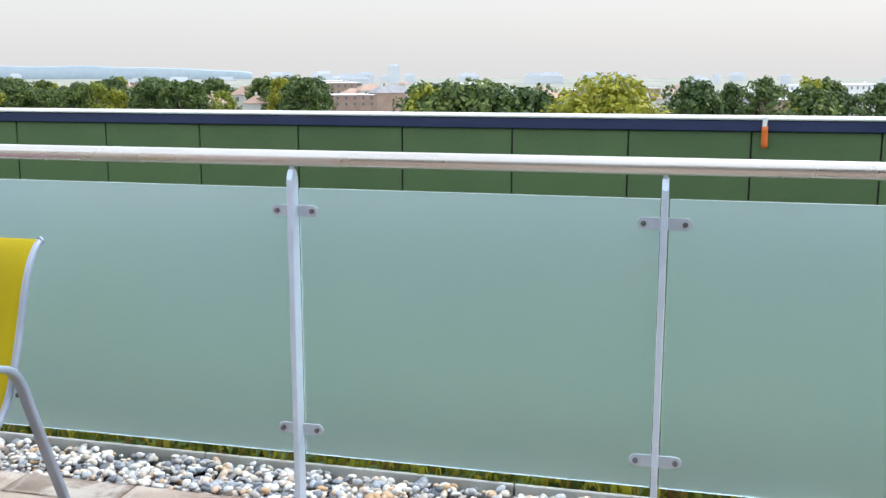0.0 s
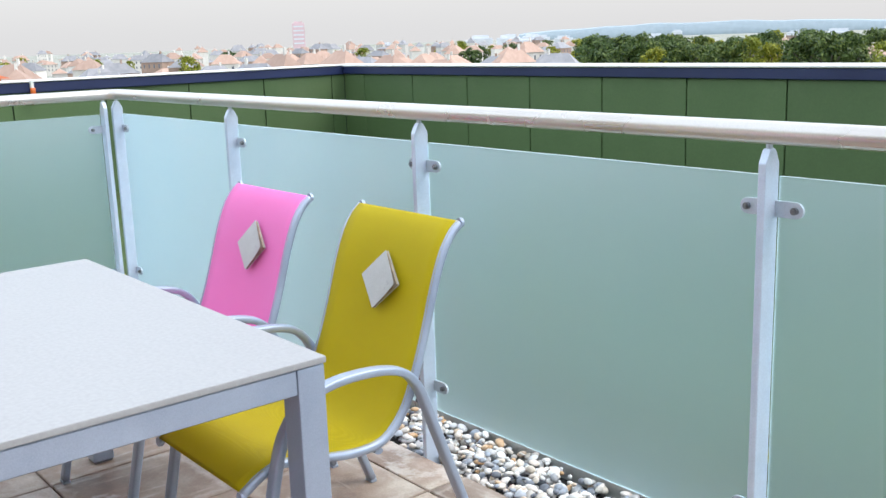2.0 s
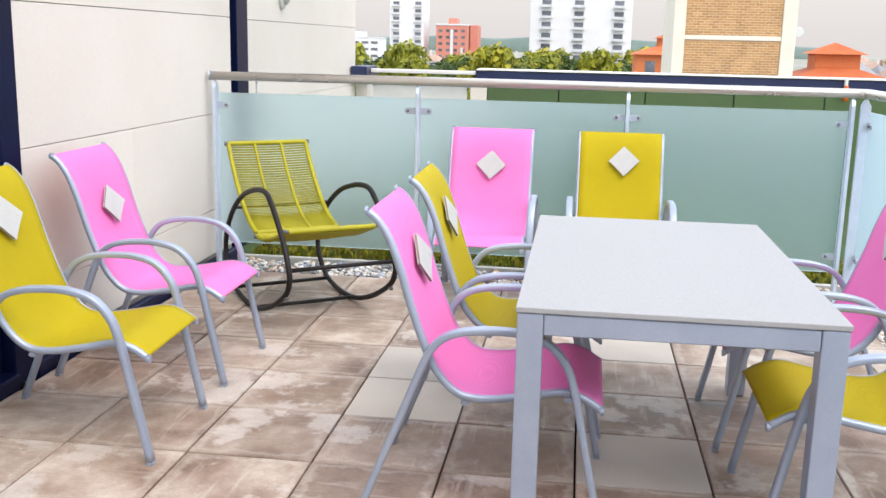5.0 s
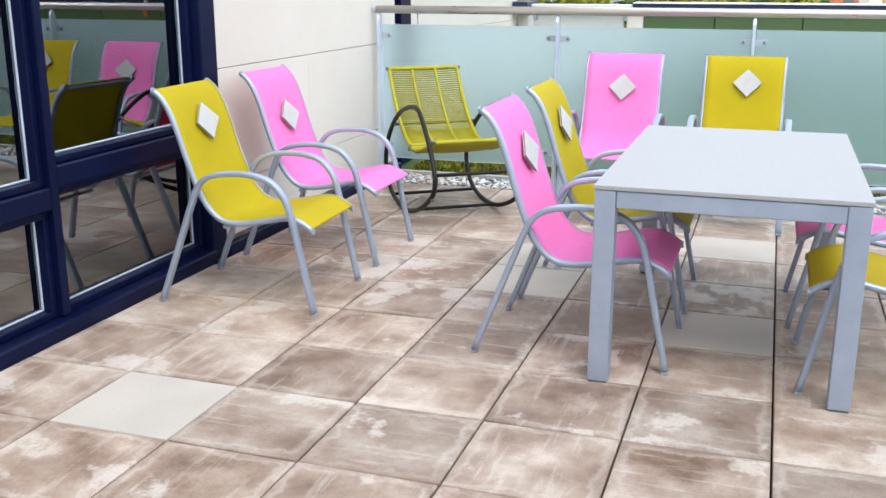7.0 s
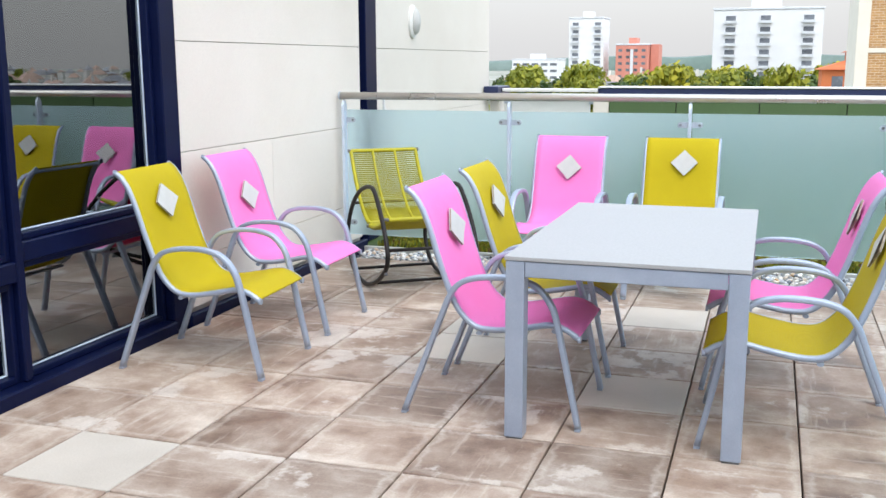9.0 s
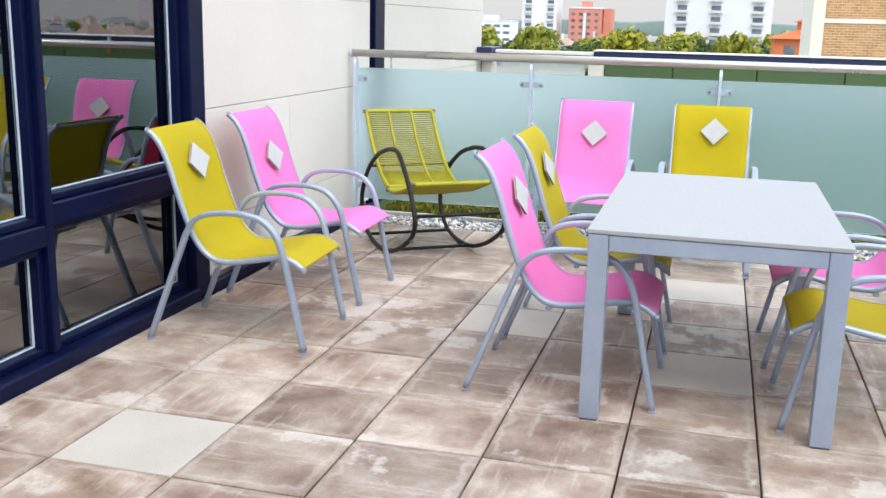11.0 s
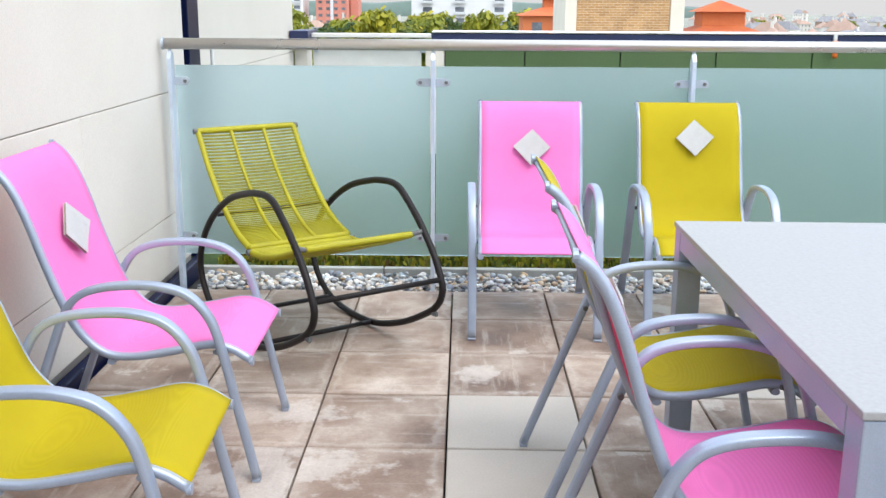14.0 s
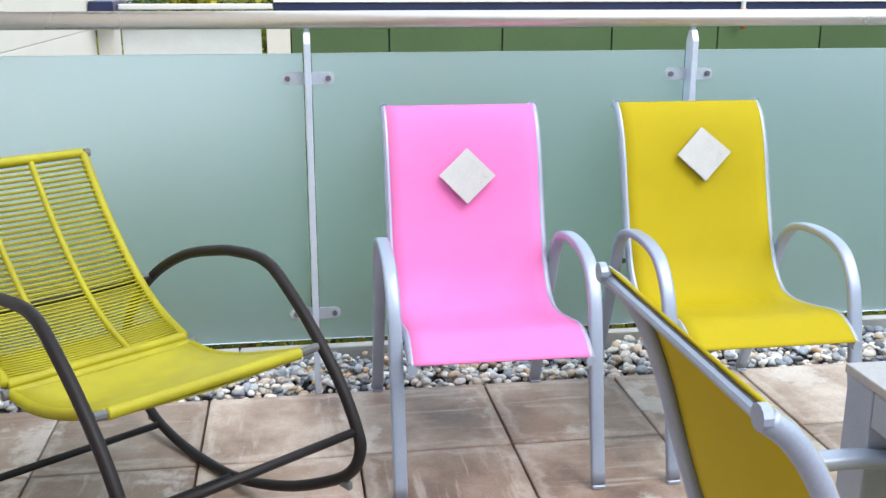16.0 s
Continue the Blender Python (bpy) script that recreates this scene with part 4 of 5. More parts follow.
# ---- booklet cards fixed cornerwise on the chair backs ----
def booklet_card(m):
    t = thing("price_card", "small square white booklet card set cornerwise on a chair back", "card", m, "cards on the chairs")
    s = 0.060
    part("back_cover", box(-s, s, -s, s, 0.0, 0.0012), M_CARD, t)
    part("leaves", box(-s + 0.003, s - 0.002, -s + 0.002, s - 0.003, 0.0014, 0.0075), M_CARDEDGE, t, "brown-edged inner leaves")
    bm = bmesh.new()
    n = 8
    lo = [[bm.verts.new((-s + 2 * s * i / n, -s + 2 * s * j / n, 0.0085 + 0.012 * (i / n) ** 2 * (1 - j / n))) for j in range(n + 1)] for i in range(n + 1)]
    hi = [[bm.verts.new(v.co + Vector((0, 0, 0.0012))) for v in r] for r in lo]
    for g in (lo, hi):
        for i in range(n):
            for j in range(n):
                bm.faces.new((g[i][j], g[i + 1][j], g[i + 1][j + 1], g[i][j + 1]))
    for k in range(n):
        for (i, j, i2, j2) in ((0, k, 0, k + 1), (n, k, n, k + 1), (k, 0, k + 1, 0), (k, n, k + 1, n)):
            bm.faces.new((lo[i][j], lo[i2][j2], hi[i2][j2], hi[i][j]))
    part("cover", bm, M_CARD, t)
    marks = bmesh.new()
    for k, (u, v, w) in enumerate(((0.030, -0.045, 0.010), (0.030, -0.036, 0.006), (0.012, -0.046, 0.006))):
        z = 0.0101 + 0.012 * ((u + w / 2 + s) / (2 * s)) ** 2 * (1 - (v + s) / (2 * s))
        box(u, u + w, v, v + 0.005, z, z + 0.0006, 0, marks)
    part("print", marks, M_PRINT, t, "faint grey print")
    return t


def card_pose(chair, up=0.745, turn=45, side=0.0):
    """On the front of the sling, lying against its slope."""
    cx, cy, cr = chair
    y = -0.252 + 0.35 * (0.745 - up)
    local = Matrix.Translation((side, y + 0.016, up)) @ Matrix(((-1, 0, 0, 0), (0, -0.33, 0.944, 0), (0, 0.944, 0.33, 0), (0, 0, 0, 1))) @ pose(0, 0, 0, 0, 0, turn)
    return pose(cx, cy, 0, 0, 0, cr) @ local


card = booklet_card(card_pose(PINK_AT[0], 0.765, 47, -0.04))
for chair, up, turn, side in ((PINK_AT[1], 0.738, 43, -0.005), (PINK_AT[2], 0.742, 46, -0.02), (PINK_AT[3], 0.702, 45, 0.0),
                              (YELLOW_AT[0], 0.758, 44, -0.02), (YELLOW_AT[1], 0.785, 46, -0.020), (YELLOW_AT[2], 0.760, 45, 0.0), (YELLOW_AT[3], 0.778, 45, 0.0)):
    copy_thing(card, card_pose(chair, up, turn, side))


# ---- rocking chair with wound cord ----
ROCKER_LOOP = [(0.105, 0.664), (0.02, 0.652), (-0.165, 0.602), (-0.345, 0.505), (-0.475, 0.385), (-0.535, 0.265), (-0.510, 0.160), (-0.410, 0.066),
              (-0.265, 0.024), (-0.10, 0.014), (0.07, 0.030), (0.27, 0.090), (0.44, 0.170), (0.520, 0.225), (0.552, 0.280), (0.548, 0.330), (0.49, 0.430), (0.385, 0.545), (0.27, 0.638), (0.215, 0.663), (0.165, 0.668)]


def wound_tube(pts, core, axis, bm=None, pitch=0.008):
    """A tube wrapped round with cord: ribbed all along."""
    out, P = [], smooth_path(pts, 6)
    bm = bm or bmesh.new()
    total = [0.0]
    for a, b in zip(P, P[1:]):
        total.append(total[-1] + (b - a).length)
    n = max(int(total[-1] / pitch) * 2, 4)
    pts2 = []
    for k in range(n + 1):
        s = total[-1] * k / n
        i = max(j for j in range(len(P)) if total[j] <= s + 1e-9)
        i = min(i, len(P) - 2)
        f = (s - total[i]) / max(total[i + 1] - total[i], 1e-9)
        pts2.append(P[i].lerp(P[i + 1], f))
    rings = []
    ax0 = Vector(axis)
    for k, p in enumerate(pts2):
        t = (pts2[min(k + 1, n)] - pts2[max(k - 1, 0)]).normalized()
        u = (ax0 - t * ax0.dot(t)).normalized()
        v = t.cross(u)
        r = core + (0.0014 if k % 2 else -0.0010)
        rings.append([bm.verts.new(p + u * (r * math.cos(j * math.pi / 4)) + v * (r * math.sin(j * math.pi / 4))) for j in range(8)])
    for r, s in zip(rings, rings[1:]):
        for j in range(8):
            bm.faces.new((r[j], r[(j + 1) % 8], s[(j + 1) % 8], s[j]))
    bm.faces.new(rings[0])
    bm.faces.new(rings[-1])
    return bm


def cord_bms(profile, half, count, seed):
    """Cords strung from side to side, each a slack loop over and under the frame."""
    rnd, made = random.Random(seed), []
    P = smooth_path(profile, 8)
    for k in range(count):
        s = (k + 0.5) / count * (len(P) - 1)
        i = min(int(s), len(P) - 2)
        p = P[i].lerp(P[i + 1], s - i)
        t = (P[i + 1] - P[i]).normalized()
        nrm = Vector((-t.z, 0, t.x))
        j = rnd.uniform(-0.0015, 0.0015)
        bm = bmesh.new()
        for off in (0.0075, -0.0075):
            path = []
            for q in range(7):
                u = q / 6 * 2 - 1
                path.append(Vector((p.x + j * u, half * u, p.z)) + nrm * (off - 0.010 * (1 - u * u)) + t * (0.0016 * (1 if off > 0 else -1)))
            tube(path, 0.0027, 0.0027, 5, axis=(0, 0, 1), bm=bm)
        made.append(bm)
    return made


def rocking_chair(m):
    c = thing("rocking_chair", "lime-yellow corded rocking chair with dark brown tube rockers", "rocking chair", m)
    for s in (-1, 1):
        pts = smooth_path([(f, s * 0.280, z) for f, z in ROCKER_LOOP], 5, True)
        lp = part("rocker_loop", tube(pts, 0.014, 0.014, 12, True, axis=(0, 1, 0)), M_ROCK, c, "dark brown tube loop", True)
        for f, z in ((0.50, 0.197), (-0.41, 0.062)):
            part("rubber_stop", box(f - 0.018, f + 0.018, s * 0.280 - 0.008, s * 0.280 + 0.008, z - 0.022, z - 0.002, 0.004), M_ALUDARK, lp)
    for f, z in ((0.545, 0.335), (0.02, 0.024), (-0.36, 0.048)):
        part("cross_bar", tube([(f, -0.268, z), (f, 0.268, z)], 0.0105, 0.0105, 10, axis=(0, 0, 1)), M_ROCK, c, "dark brown cross bar", True)
    back = [(-0.610, 0, 0.828), (-0.490, 0, 0.665), (-0.345, 0, 0.520), (-0.220, 0, 0.440), (-0.105, 0, 0.400)]
    seat = [(-0.085, 0, 0.385), (0.03, 0, 0.388), (0.16, 0, 0.415), (0.29, 0, 0.456), (0.405, 0, 0.495)]
    half = 0.232
    for name, prof in (("backrest", back), ("seat", seat)):
        bm = bmesh.new()
        for s in (-1, 1):
            wound_tube([(f, s * half, z) for f, _, z in prof], 0.0125, (0, 1, 0), bm)
        for f, _, z in (prof[0], prof[-1]):
            wound_tube([(f, -half, z), (f, 0, z), (f, half, z)], 0.0135, (0, 0, 1), bm)
        fr = part(name, bm, M_CORD, c, "cord-wound frame", True)
        slim = bmesh.new()
        for s in (-0.34, 0.34):
            wound_tube([(f, s * half, z - 0.012) for f, _, z in prof], 0.0075, (0, 1, 0), slim) if name == "seat" else wound_tube([(f, s * half, z) for f, _, z in prof], 0.0085, (0, 1, 0), slim)
        part("inner_bar", slim, M_CORD, fr, "", True)
        for bm in cord_bms(prof, half, 50 if name == "backrest" else 84, 3):
            part("cord", bm, M_CORD, fr, "", True)
        for s in (-1, 1):
            f, _, z = prof[0]
            part("corner_plug", disc((f, s * (half + 0.012), z), 0.0125, 0.016, "y"), M_ALUDARK, fr, "dark end plug")
    part("back_brace", tube([(-0.335, -0.27, 0.503), (-0.335, 0.27, 0.503)], 0.008, 0.008, 8, axis=(0, 0, 1)), M_ROCK, c)
    for s in (-1, 1):
        part("seat_bracket", tube([(0.405, s * 0.235, 0.495), (0.425, s * 0.272, 0.507)], 0.010, 0.010, 8, axis=(0, 0, 1)), M_ALUDARK, c)
        part("back_bracket", tube([(-0.345, s * 0.235, 0.506), (-0.345, s * 0.272, 0.506)], 0.010, 0.010, 8, axis=(0, 0, 1)), M_ALUDARK, c)
    return c


rocking_chair(pose(-4.456, 0.093, 0, 0, 0, 36))


# ---- town beyond the roof ----
GROUND = -21.0
EYE_X, EYE_Y, EYE_Z = 0.5, 1.45, 1.42        # middle of the walk, from which bearings are set out


def bearing(az, dist):
    """A place at that bearing (degrees from west towards north) and distance."""
    a = radians(az)
    return EYE_X - dist * math.cos(a), EYE_Y + dist * math.sin(a)


def land():
    bm = bmesh.new()
    rings = []
    for r in (12, 60, 160, 400, 900, 1800, 3000, 4500):
        rings.append([bm.verts.new((r * math.cos(k * math.pi / 32), r * math.sin(k * math.pi / 32), GROUND)) for k in range(64)])
    for r, s in zip(rings, rings[1:]):
        for k in range(64):
            bm.faces.new((r[k], r[(k + 1) % 64], s[(k + 1) % 64], s[k]))
    bm.faces.new(rings[0])
    return tagged(as_object("ground", bm, M_LAND), "distant town ground of gardens and streets", "ground", kind="structure")


land()


def hill(az0, az1, dist, el, material, name="hill"):
    """A long low ridge on the horizon."""
    bm = bmesh.new()
    n, prev = 60, None
    for k in range(n + 1):
        az = az0 + (az1 - az0) * k / n
        env = math.sin(math.pi * k / n) ** 0.6
        h = dist * math.tan(radians(el)) * env * (0.8 + 0.3 * noise.noise((k * 0.16, az0, 0)))
        x, y = bearing(az, dist)
        x2, y2 = bearing(az, dist + 500)
        col = [bm.verts.new((x, y, GROUND)), bm.verts.new((x, y, EYE_Z + h - 6)), bm.verts.new((x2, y2, EYE_Z + h)), bm.verts.new((x2, y2, GROUND))]
        if prev:
            for a in range(3):
                bm.faces.new((prev[a], prev[a + 1], col[a + 1], col[a]))
        prev = col
    return tagged(as_object(name, bm, material, True), "long blue hazy wooded ridge on the horizon", "hill", kind="structure")


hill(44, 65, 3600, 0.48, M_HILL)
hill(-16, 14, 2600, 0.50, M_HILLG)


# Tower blocks and larger buildings; local +x faces the terrace
def tower(label, az0, az1, dist, top_el, depth, wall, columns, rows, pitch, win_w, win_h, slab=True, name="tower_block"):
    x, y0 = bearing(az0, dist / math.cos(radians(az0)))
    _, y1 = bearing(az1, dist / math.cos(radians(az1)))
    w, top = y1 - y0, EYE_Z + dist * math.tan(radians(top_el))
    t = thing(name, label, "building", pose(x, (y0 + y1) / 2, GROUND), "tower blocks beyond the roof")
    h = top - GROUND
    part("wall", box(-depth, 0, -w / 2, w / 2, 0, h, 0.15), wall, t)
    part("roof", box(-depth - 0.2, 0.2, -w / 2 - 0.2, w / 2 + 0.2, h + 0.01, h + 0.7, 0.1), M_TOWERS, t)
    part("plant_room", box(-depth * 0.7, -depth * 0.3, -w * 0.16, w * 0.12, h + 0.71, h + 3.2, 0.1), wall, t)
    wm = box(0, 0.12, -win_w / 2, win_w / 2, 0, win_h)
    first = None
    for c in columns:
        for r in range(rows):
            z = h - 1.6 - r * pitch - win_h
            if first is None:
                first = part("window", wm, M_TOWERB, t, "dark window bay")
                first.location = (0.02, c * w, z)
            else:
                piece("window", first.data, t, pose(0.02, c * w, z))
    if slab:
        sm, one = box(0, 0.9, -win_w * 0.62, win_w * 0.62, -0.75, 0.0), None
        for c in columns:
            for r in range(rows):
                z = h - 1.6 - r * pitch - win_h + 0.55
                if one is None:
                    one = part("balcony", sm, M_TOWERS, t, "pale balcony front")
                    one.location = (0.15, c * w, z)
                else:
                    piece("balcony", one.data, t, pose(0.15, c * w, z))
    return t


tower("slim white tower block with stacked balconies", -11.0, -9.08, 430, 2.40, 16, M_TOWERW, (-0.31, 0.33), 13, 3.2, 2.6, 1.9)
red = tower("red brick tower block with pale window bands", -8.38, -6.60, 430, 0.90, 18, M_TOWERR, (-0.36, -0.12, 0.12, 0.36), 9, 2.7, 1.6, 1.1, False)
part("side_wing", box(-19, -6, 7.1, 10.6, 0, 29.6, 0.1), M_TOWERR, red, "shaded red brick wing")
part("band", box(0.02, 0.3, -0.6, 0.6, 4, 27.5), M_TOWERS, red, "white stair window strip")
tower("broad white tower block with three columns of balconies", -3.1, 2.55, 300, 2.72, 18, M_TOWERW, (-0.34, -0.02, 0.37), 12, 3.15, 2.7, 1.9)
tower("low white office slab among trees", -14.2, -11.6, 520, 0.10, 20, M_TOWERW, (-0.4, -0.2, 0.0, 0.2, 0.4), 4, 3.4, 3.6, 1.3, False, "office_block")


def brick_block():
    """Near building with cream frame and buff brick panels."""
    d = 62.0
    x, y0 = bearing(4.87, d / math.cos(radians(4.87)))
    _, y1 = bearing(11.3, d / math.cos(radians(11.3)))
    w = y1 - y0
    t = thing("brick_building", "near building of buff brick panels in a cream stucco frame", "building", pose(x, (y0 + y1) / 2, GROUND))
    h = 34.0
    part("wall", box(-9, -0.12, -w / 2 + 0.1, w / 2 - 0.1, 0, h), M_STUCCO, t)
    part("pillar", box(-0.119, 0.1, -w / 2, -w / 2 + 0.70, 0, h, 0.03), M_STUCCO, t)
    part("pillar", box(-0.119, 0.1, w / 2 - 0.82, w / 2, 0, h, 0.03), M_STUCCO, t)
    band0 = EYE_Z - GROUND + d * math.tan(radians(0.42))
    zs = [band0 + k * 3.1 for k in range(-7, 5)]
    for z in zs:
        part("floor_band", box(-0.119, 0.06, -w / 2 + 0.705, w / 2 - 0.825, z, z + 0.27, 0.02), M_STUCCO, t)
    for a, b in zip(zs, zs[1:]):
        part("brick_panel", box(-0.119, 0.0, -w / 2 + 0.705, w / 2 - 0.825, a + 0.275, b - 0.005), M_BRICK, t, "buff brick infill panel")
    part("roof", box(-9.2, 0.3, -w / 2 - 0.2, w / 2 + 0.2, h + 0.01, h + 0.4), M_STUCCO, t)
    part("satellite_dish", disc((-1.0, w / 2 + 0.35, band0 + 0.6), 0.3, 0.06, "x", None, 16), M_TOWERS, t, "grey satellite dish")
    part("side_wall", box(-9, -1.2, w / 2 - 0.095, w / 2 + 0.12, 0, h), M_STUCCO, t)
    return t


brick_block()


def hip_house(label, x, y, rot, w, d, eave, ridge, wall, roof, name="house", turret=False, windows=3, group="houses beyond the roof"):
    t = thing(name, label, "house", pose(x, y, GROUND, 0, 0, rot), group)
    part("wall", box(-d / 2, d / 2, -w / 2, w / 2, 0, eave), wall, t)
    bm = bmesh.new()
    o, r = 0.5, max(w / 2 - d * 0.45, 0.2)
    lo = [bm.verts.new(p) for p in ((-d / 2 - o, -w / 2 - o, eave), (d / 2 + o, -w / 2 - o, eave), (d / 2 + o, w / 2 + o, eave), (-d / 2 - o, w / 2 + o, eave))]
    ra, rb = bm.verts.new((0, -r, ridge)), bm.verts.new((0, r, ridge))
    bm.faces.new(lo)
    bm.faces.new((lo[0], lo[1], ra))
    bm.faces.new((lo[1], lo[2], rb, ra))
    bm.faces.new((lo[2], lo[3], rb))
    bm.faces.new((lo[3], lo[0], ra, rb))
    rf = part("roof", bm, roof, t)
    if turret:
        part("lantern", box(-1.2, 1.2, -1.5, 1.5, ridge - 1.2, ridge + 0.5, 0.05), M_HOUSERED, rf, "square roof lantern")
        bm = bmesh.new()
        q = [bm.verts.new(p) for p in ((-1.6, -1.9, ridge + 0.5), (1.6, -1.9, ridge + 0.5), (1.6, 1.9, ridge + 0.5), (-1.6, 1.9, ridge + 0.5))]
        tip = bm.verts.new((0, 0, ridge + 1.3))
        bm.faces.new(q)
        for k in range(4):
            bm.faces.new((q[k], q[(k + 1) % 4], tip))
        part("cap", bm, roof, rf)
    else:
        part("chimney", box(-0.4, 0.4, r * 0.6, r * 0.6 + 0.7, ridge - 0.8, ridge + 0.9), wall, rf)
    wm, first = box(d / 2 - 0.02, d / 2 + 0.06, -0.55, 0.55, 0, 1.3), None
    for k in range(windows):
        for z in (eave - 2.0, eave - 4.9):
            yy = (k - (windows - 1) / 2) * w / (windows + 0.3)
            if first is None:
                first = part("window", wm, M_GLASSFAR, t)
                first.location = (0, yy, z)
            else:
                piece("window", first.data, t, pose(0, yy, z))
    return t


hx, hy = bearing(4.75, 118)
hip_house("orange-red brick house with clay roof", hx, hy, 0, 8.0, 8, EYE_Z - GROUND - 0.9, EYE_Z - GROUND + 0.4, M_HOUSERED, M_ROOFRED, "red_roof_house", True, 3)
hx, hy = bearing(13.3, 75)
hip_house("orange-red brick house with clay roof and lantern", hx, hy, 0, 4.6, 5, EYE_Z - GROUND - 1.75, EYE_Z - GROUND - 0.75, M_HOUSERED, M_ROOFRED, "red_roof_house", True, 2)

# Rows of town houses, five kinds copied about
rt = random.Random(11)
kinds = [
    hip_house("cream terraced house with slate roof", *bearing(58, 700), 20, 16, 9, 9, 12, M_HOUSEC, M_ROOFG, "town_house", False, 4),
    hip_house("cream house with haze-paled terracotta roof", *bearing(52, 620), 60, 13, 9, 9, 11.5, M_HOUSEC, M_ROOFPALE, "town_house", False, 3),
    hip_house("brown brick house with slate roof", *bearing(66, 560), 10, 18, 10, 10, 13, M_HOUSEB, M_ROOFG, "town_house", False, 4),
    hip_house("white apartment block with many windows", *bearing(93, 420), -88, 34, 12, 15, 15.4, M_TOWERW, M_TOWERS, "apartment_block", False, 8),
    hip_house("pale brown brick block of flats", *bearing(70, 480), -60, 30, 12, 12, 12.6, M_HOUSEB, M_TOWERS, "apartment_block", False, 7),
]
spots = []
for k in range(270):
    if k % 5 < 3:
        spots.append((rt.uniform(13, 47), rt.uniform(240, 1000), rt.uniform(-1.15, -0.2)))
    else:
        spots.append((rt.uniform(47, 108), rt.uniform(380, 1300), rt.uniform(-1.3, -0.35)))
spots += [(rt.uniform(-14, 4), rt.uniform(200, 420), rt.uniform(-0.9, -0.3)) for k in range(22)]
spots += [(rt.uniform(12, 47), rt.uniform(800, 1700), rt.uniform(-0.55, 0.04)) for k in range(110)]
spots += [(96, 470, -0.5), (98, 520, -0.45), (101, 560, -0.6), (68, 500, -0.55), (69.5, 640, -0.4), (71.5, 560, -0.5), (73, 600, -0.6)]
tops = (12.9, 12.4, 13.9, 16.3, 13.5)
for az, dist, el in spots:
    pick = rt.choice((0, 1, 1, 1, 2)) if az < 47 else rt.choice((0, 1, 1, 2, 3, 4))
    hx, hy = bearing(az, dist)
    ob = copy_thing(kinds[pick], pose(hx, hy, GROUND, 0, 0, rt.uniform(-180, 180)))
    sc = (EYE_Z + dist * math.tan(radians(el)) - GROUND) / tops[pick]
    wide = min(sc, 0.85 if az < 47 else 1.1)
    ob.scale = (wide, wide, sc)


def far_block(az, dist, w, el, material, label):
    x, y = bearing(az, dist)
    h = EYE_Z + dist * math.tan(radians(el)) - GROUND
    t = thing("far_tower", label, "building", pose(x, y, GROUND, 0, 0, -az), "hazy far towers")
    part("wall", box(-w / 2, w / 2, -w / 2, w / 2, 0, h, 0.3), material, t)
    part("roof", box(-w / 3, w / 3, -w / 3, w / 3, h + 0.01, h + w * 0.12), material, t)
    first = None
    for r in range(5):
        z = h - (r + 1) * h * 0.13
        if first is None:
            first = part("window_band", box(w / 2, w / 2 + 0.2, -w * 0.42, w * 0.42, 0, h * 0.05), M_TOWERS, t)
            first.location.z = z
        else:
            piece("window_band", first.data, t, pose(0, 0, z))
    return t


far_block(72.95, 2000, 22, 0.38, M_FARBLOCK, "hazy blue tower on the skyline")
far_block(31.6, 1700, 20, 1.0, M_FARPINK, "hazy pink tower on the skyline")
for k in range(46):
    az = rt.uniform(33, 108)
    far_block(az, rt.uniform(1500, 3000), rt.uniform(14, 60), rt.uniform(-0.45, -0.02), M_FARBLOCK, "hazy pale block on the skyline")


# ---- trees ----
def crown_mesh(name, r, h, clumps, leaves, size, seed, material):
    """Many small leaf cards gathered in clumps over an uneven dome."""
    rnd, V, F = random.Random(seed), [], []
    for c in range(clumps):
        a, u = rnd.uniform(0, 6.283), rnd.random() ** 0.6
        zz = rnd.uniform(0.0, 1.0)
        rad = r * u * math.sqrt(max(1 - (zz * 1.6 - 0.6) ** 2, 0.06)) * rnd.uniform(0.8, 1.12)
        cx, cy, cz = rad * math.cos(a), rad * math.sin(a), h * (0.28 + 0.68 * zz) + rnd.uniform(-0.03, 0.05) * h
        cr = r * rnd.uniform(0.16, 0.30)
        for k in range(leaves):
            d = Vector((rnd.gauss(0, 1), rnd.gauss(0, 1), rnd.gauss(0.25, 0.8))).normalized()
            p = Vector((cx, cy, cz)) + d * cr * rnd.uniform(0.75, 1.05)
            u1 = d.orthogonal().normalized()
            u1.rotate(Matrix.Rotation(rnd.uniform(0, 6.28), 3, d))
            tilt = (d + Vector((rnd.uniform(-0.7, 0.7), rnd.uniform(-0.7, 0.7), rnd.uniform(-0.3, 0.7)))).normalized()
            u1 = (u1 - tilt * u1.dot(tilt)).normalized()
            v1 = tilt.cross(u1)
            s, n = size * rnd.uniform(0.6, 1.3), len(V)
            V += [tuple(p - u1 * s), tuple(p + v1 * s * 0.6), tuple(p + u1 * s), tuple(p - v1 * s * 0.6)]
            F.append((n, n + 1, n + 2, n + 3))
    me = bpy.data.meshes.new(name)
    me.from_pydata(V, [], F)
    me.materials.append(material)
    return me


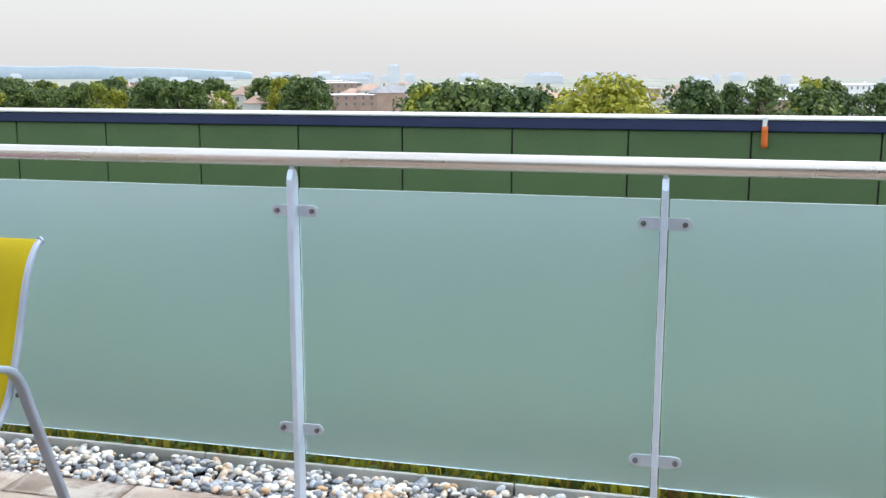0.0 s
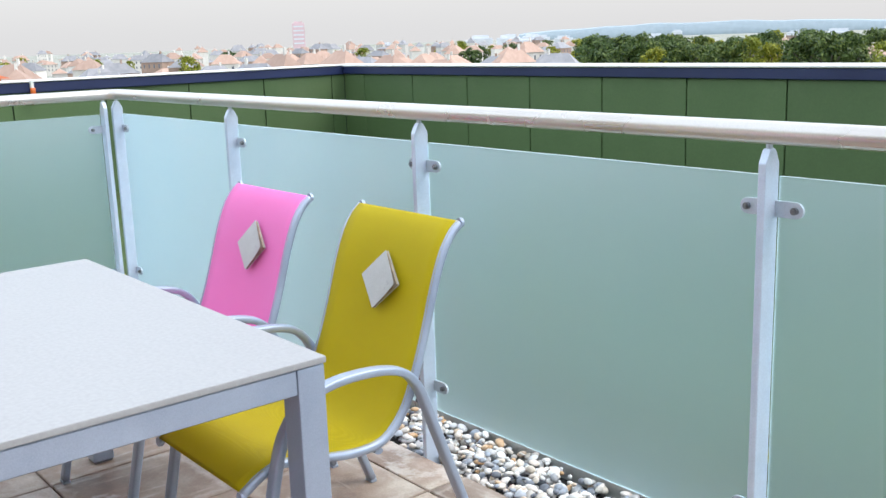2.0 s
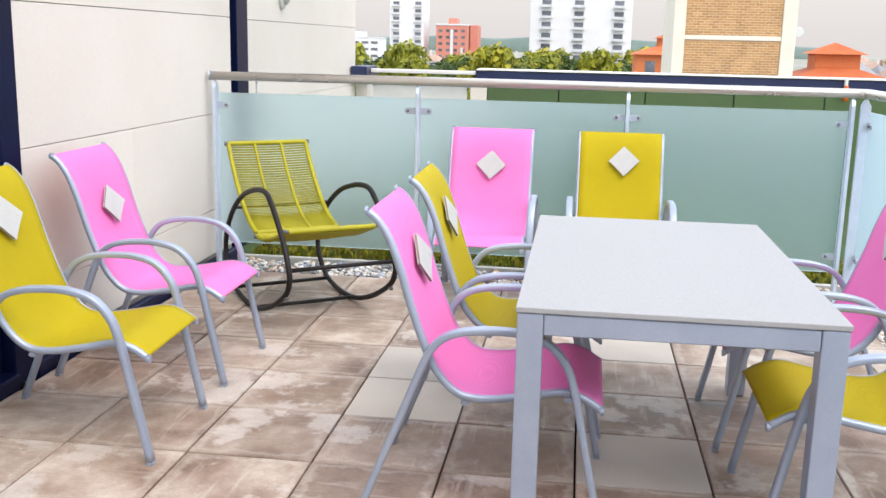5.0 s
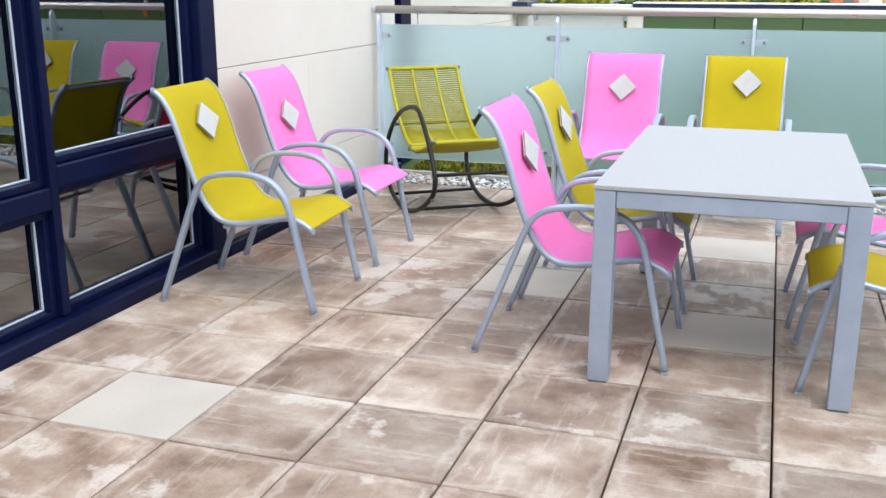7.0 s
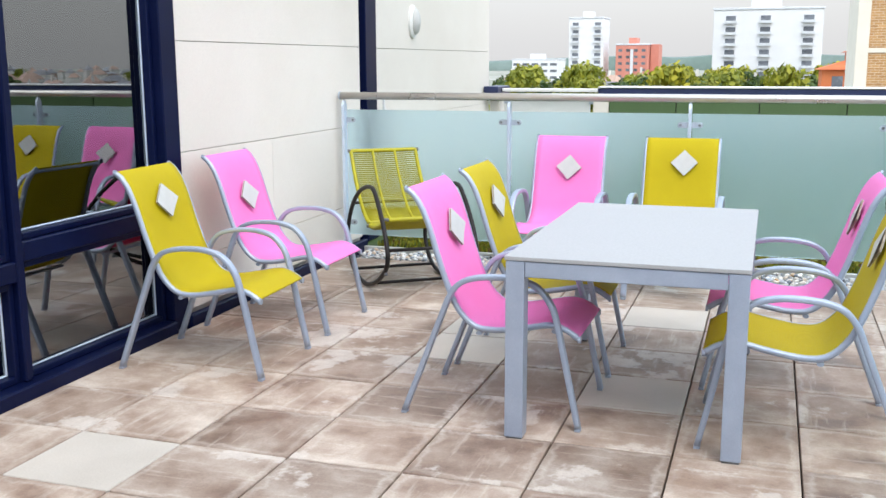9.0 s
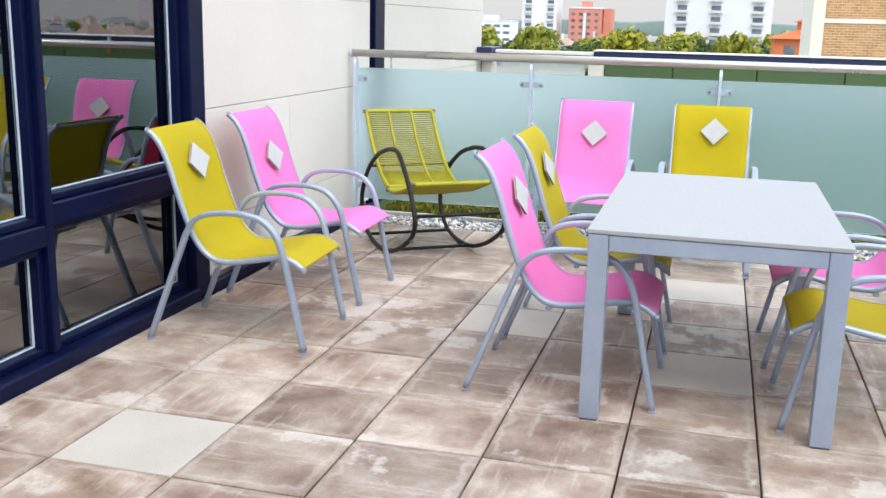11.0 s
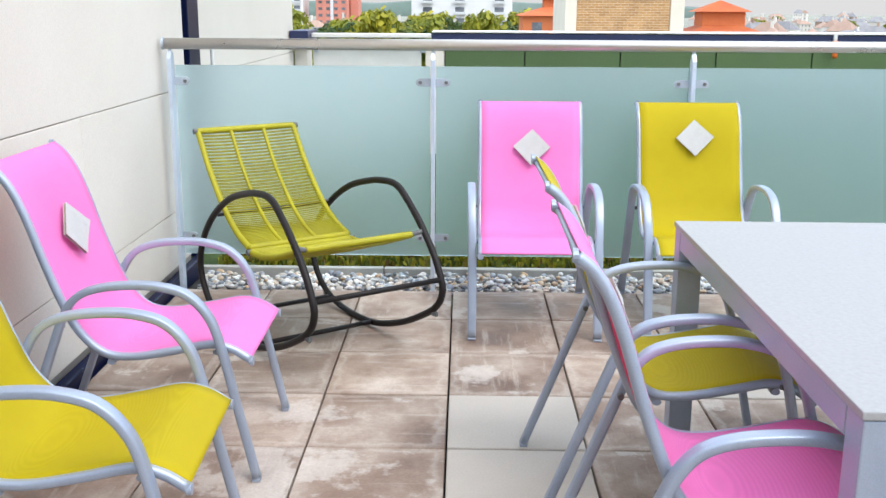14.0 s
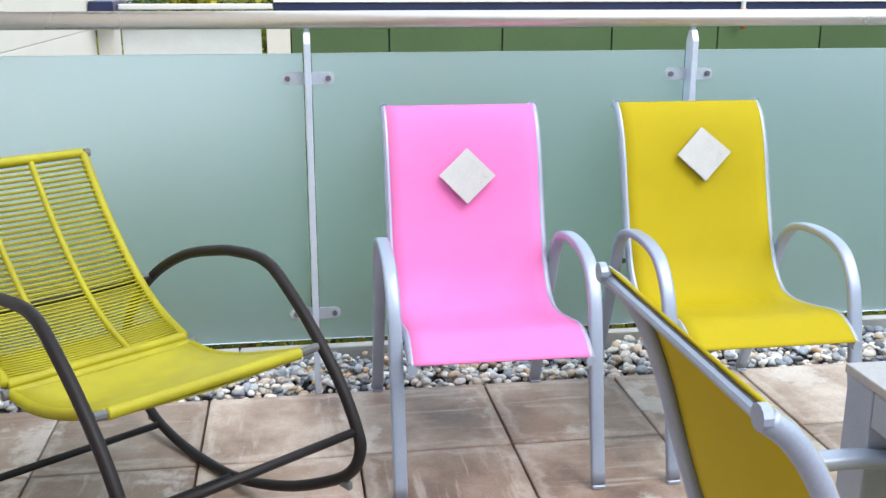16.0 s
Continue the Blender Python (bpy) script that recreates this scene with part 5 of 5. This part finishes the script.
def tree(label, r, h, clumps, leaves, size, seed, material, m):
    t = thing("tree", label, "tree", m, "trees beyond the roof")
    rnd = random.Random(seed + 50)
    bm = bmesh.new()
    prev = None
    for k in range(6):
        z, rad = h * 0.6 * k / 5, h * 0.028 * (1 - 0.13 * k)
        ring = [bm.verts.new((rad * math.cos(j * math.pi / 4) + 0.15 * math.sin(k), rad * math.sin(j * math.pi / 4), z)) for j in range(8)]
        if prev:
            for j in range(8):
                bm.faces.new((prev[j], prev[(j + 1) % 8], ring[(j + 1) % 8], ring[j]))
        prev = ring
    for k in range(7):
        a = k * 0.9 + rnd.uniform(0, 0.5)
        z0 = h * rnd.uniform(0.3, 0.5)
        tube([(0, 0, z0), (r * 0.35 * math.cos(a), r * 0.35 * math.sin(a), z0 + h * 0.15), (r * 0.7 * math.cos(a), r * 0.7 * math.sin(a), z0 + h * 0.25)], h * 0.009, h * 0.009, 6, axis=(0, 0.2, 1), bm=bm)
    part("trunk", bm, M_BARK, t, "brown trunk with limbs")
    cr = new("crown", crown_mesh("crown", r, h, clumps, leaves, size, seed, material))
    cr.parent = t
    return t


tx, ty = bearing(84.9, 125)
big_tree = tree("broad lime-green tree in full leaf", 8.4, EYE_Z - GROUND - 0.9, 190, 60, 0.42, 1, M_LEAFY, pose(tx, ty, GROUND))
oaks = [tree("dark green tree in full leaf", 6.0, 15, 60, 46, 0.50, 2, M_LEAF, pose(*bearing(78.5, 190), GROUND)),
        tree("dark green tree in full leaf", 7.5, 16.5, 70, 46, 0.55, 3, M_LEAF, pose(*bearing(77, 210), GROUND + 1)),
        tree("yellow-green leafy garden tree", 5.0, 13, 50, 46, 0.45, 4, M_LEAFY, pose(*bearing(79.6, 180), GROUND + 1))]
belt = []
for k in range(165):
    belt.append((rt.uniform(47, 68.5), rt.uniform(340, 760), 2.0))
for k in range(16):
    belt.append((rt.uniform(74.5, 80.5), rt.uniform(180, 260), 1.0))
for k in range(16):
    belt.append((rt.uniform(88, 106), rt.uniform(200, 420), 0.8))
for k in range(26):
    belt.append((rt.uniform(14, 48), rt.uniform(420, 1100), 2.4))
for k in range(46):
    belt.append((rt.uniform(-14, 3.0), rt.uniform(150, 330), 2.2))
for az, dist, lift in belt:
    tx, ty = bearing(az, dist)
    pick = oaks[rt.choice((0, 2, 2, 2)) if az < 48 else rt.choice((0, 0, 1, 1, 2))]
    el = rt.uniform(-1.15, -0.3) if az < 4 else rt.uniform(-1.25, -0.6) if 73 < az < 82 else rt.uniform(-1.1, -0.25) if az > 48 else rt.uniform(-0.8, -0.3)
    top = EYE_Z + dist * math.tan(radians(el))
    sc = (top - GROUND) / {0: 15, 1: 16.5, 2: 13}[oaks.index(pick)]
    ob = copy_thing(pick, pose(tx, ty, GROUND, 0, 0, rt.uniform(0, 360)))
    ob.scale = (min(sc, 1.15), min(sc, 1.15), sc)

# ---- paving slabs ----
TILE, X_LINE, Y_LINE = 0.45, -2.925, 0.225
PALE = {(-1, 1), (-2, 1), (0, 3), (-3, 3), (3, -1)}
rp = random.Random(21)
M_PALE = surface("newer_pale_paving", (0.46, 0.41, 0.355), (0.55, 0.50, 0.445), 2.2, 0.75, 0, 140, 0.3, ((0.50, 0.42, 0.34), 0.4))


def slab_mesh(name, w, d, seed, material):
    rnd = random.Random(seed)
    bm = box(-w / 2 + 0.0035, w / 2 - 0.0035, -d / 2 + 0.0035, d / 2 - 0.0035, -0.045, 0.0, 0.003)
    me = bpy.data.meshes.new(name)
    bmesh.ops.recalc_face_normals(bm, faces=bm.faces)
    bm.to_mesh(me)
    bm.free()
    me.materials.append(material)
    return me


paving = thing("floor", "terrace paved in worn buff concrete slabs with open joints", "floor", kind="structure")
full, pale = slab_mesh("slab", TILE, TILE, 1, M_SLAB), slab_mesh("pale_slab", TILE, TILE, 2, M_PALE)
y_lines = [Y_LINE + TILE * j for j in range(-2, 7)] + [EDGE_Y]
strip = slab_mesh("slab_strip", TILE, EDGE_Y - y_lines[-2], 3, M_SLAB)
for i in range(-5, 17):
    xc = X_LINE + TILE * (i + 0.5)
    if xc - TILE / 2 > EAST:
        continue
    for j, (a, b) in enumerate(zip(y_lines, y_lines[1:])):
        cell = (i, j - 2)
        me = strip if b == EDGE_Y else pale if cell in PALE else full
        piece("slab", me, paving, pose(xc, (a + b) / 2, rp.uniform(-0.0015, 0.0015), rp.uniform(-0.15, 0.15), rp.uniform(-0.15, 0.15), 0 if b == EDGE_Y else rp.choice((0, 90, 180, 270))))
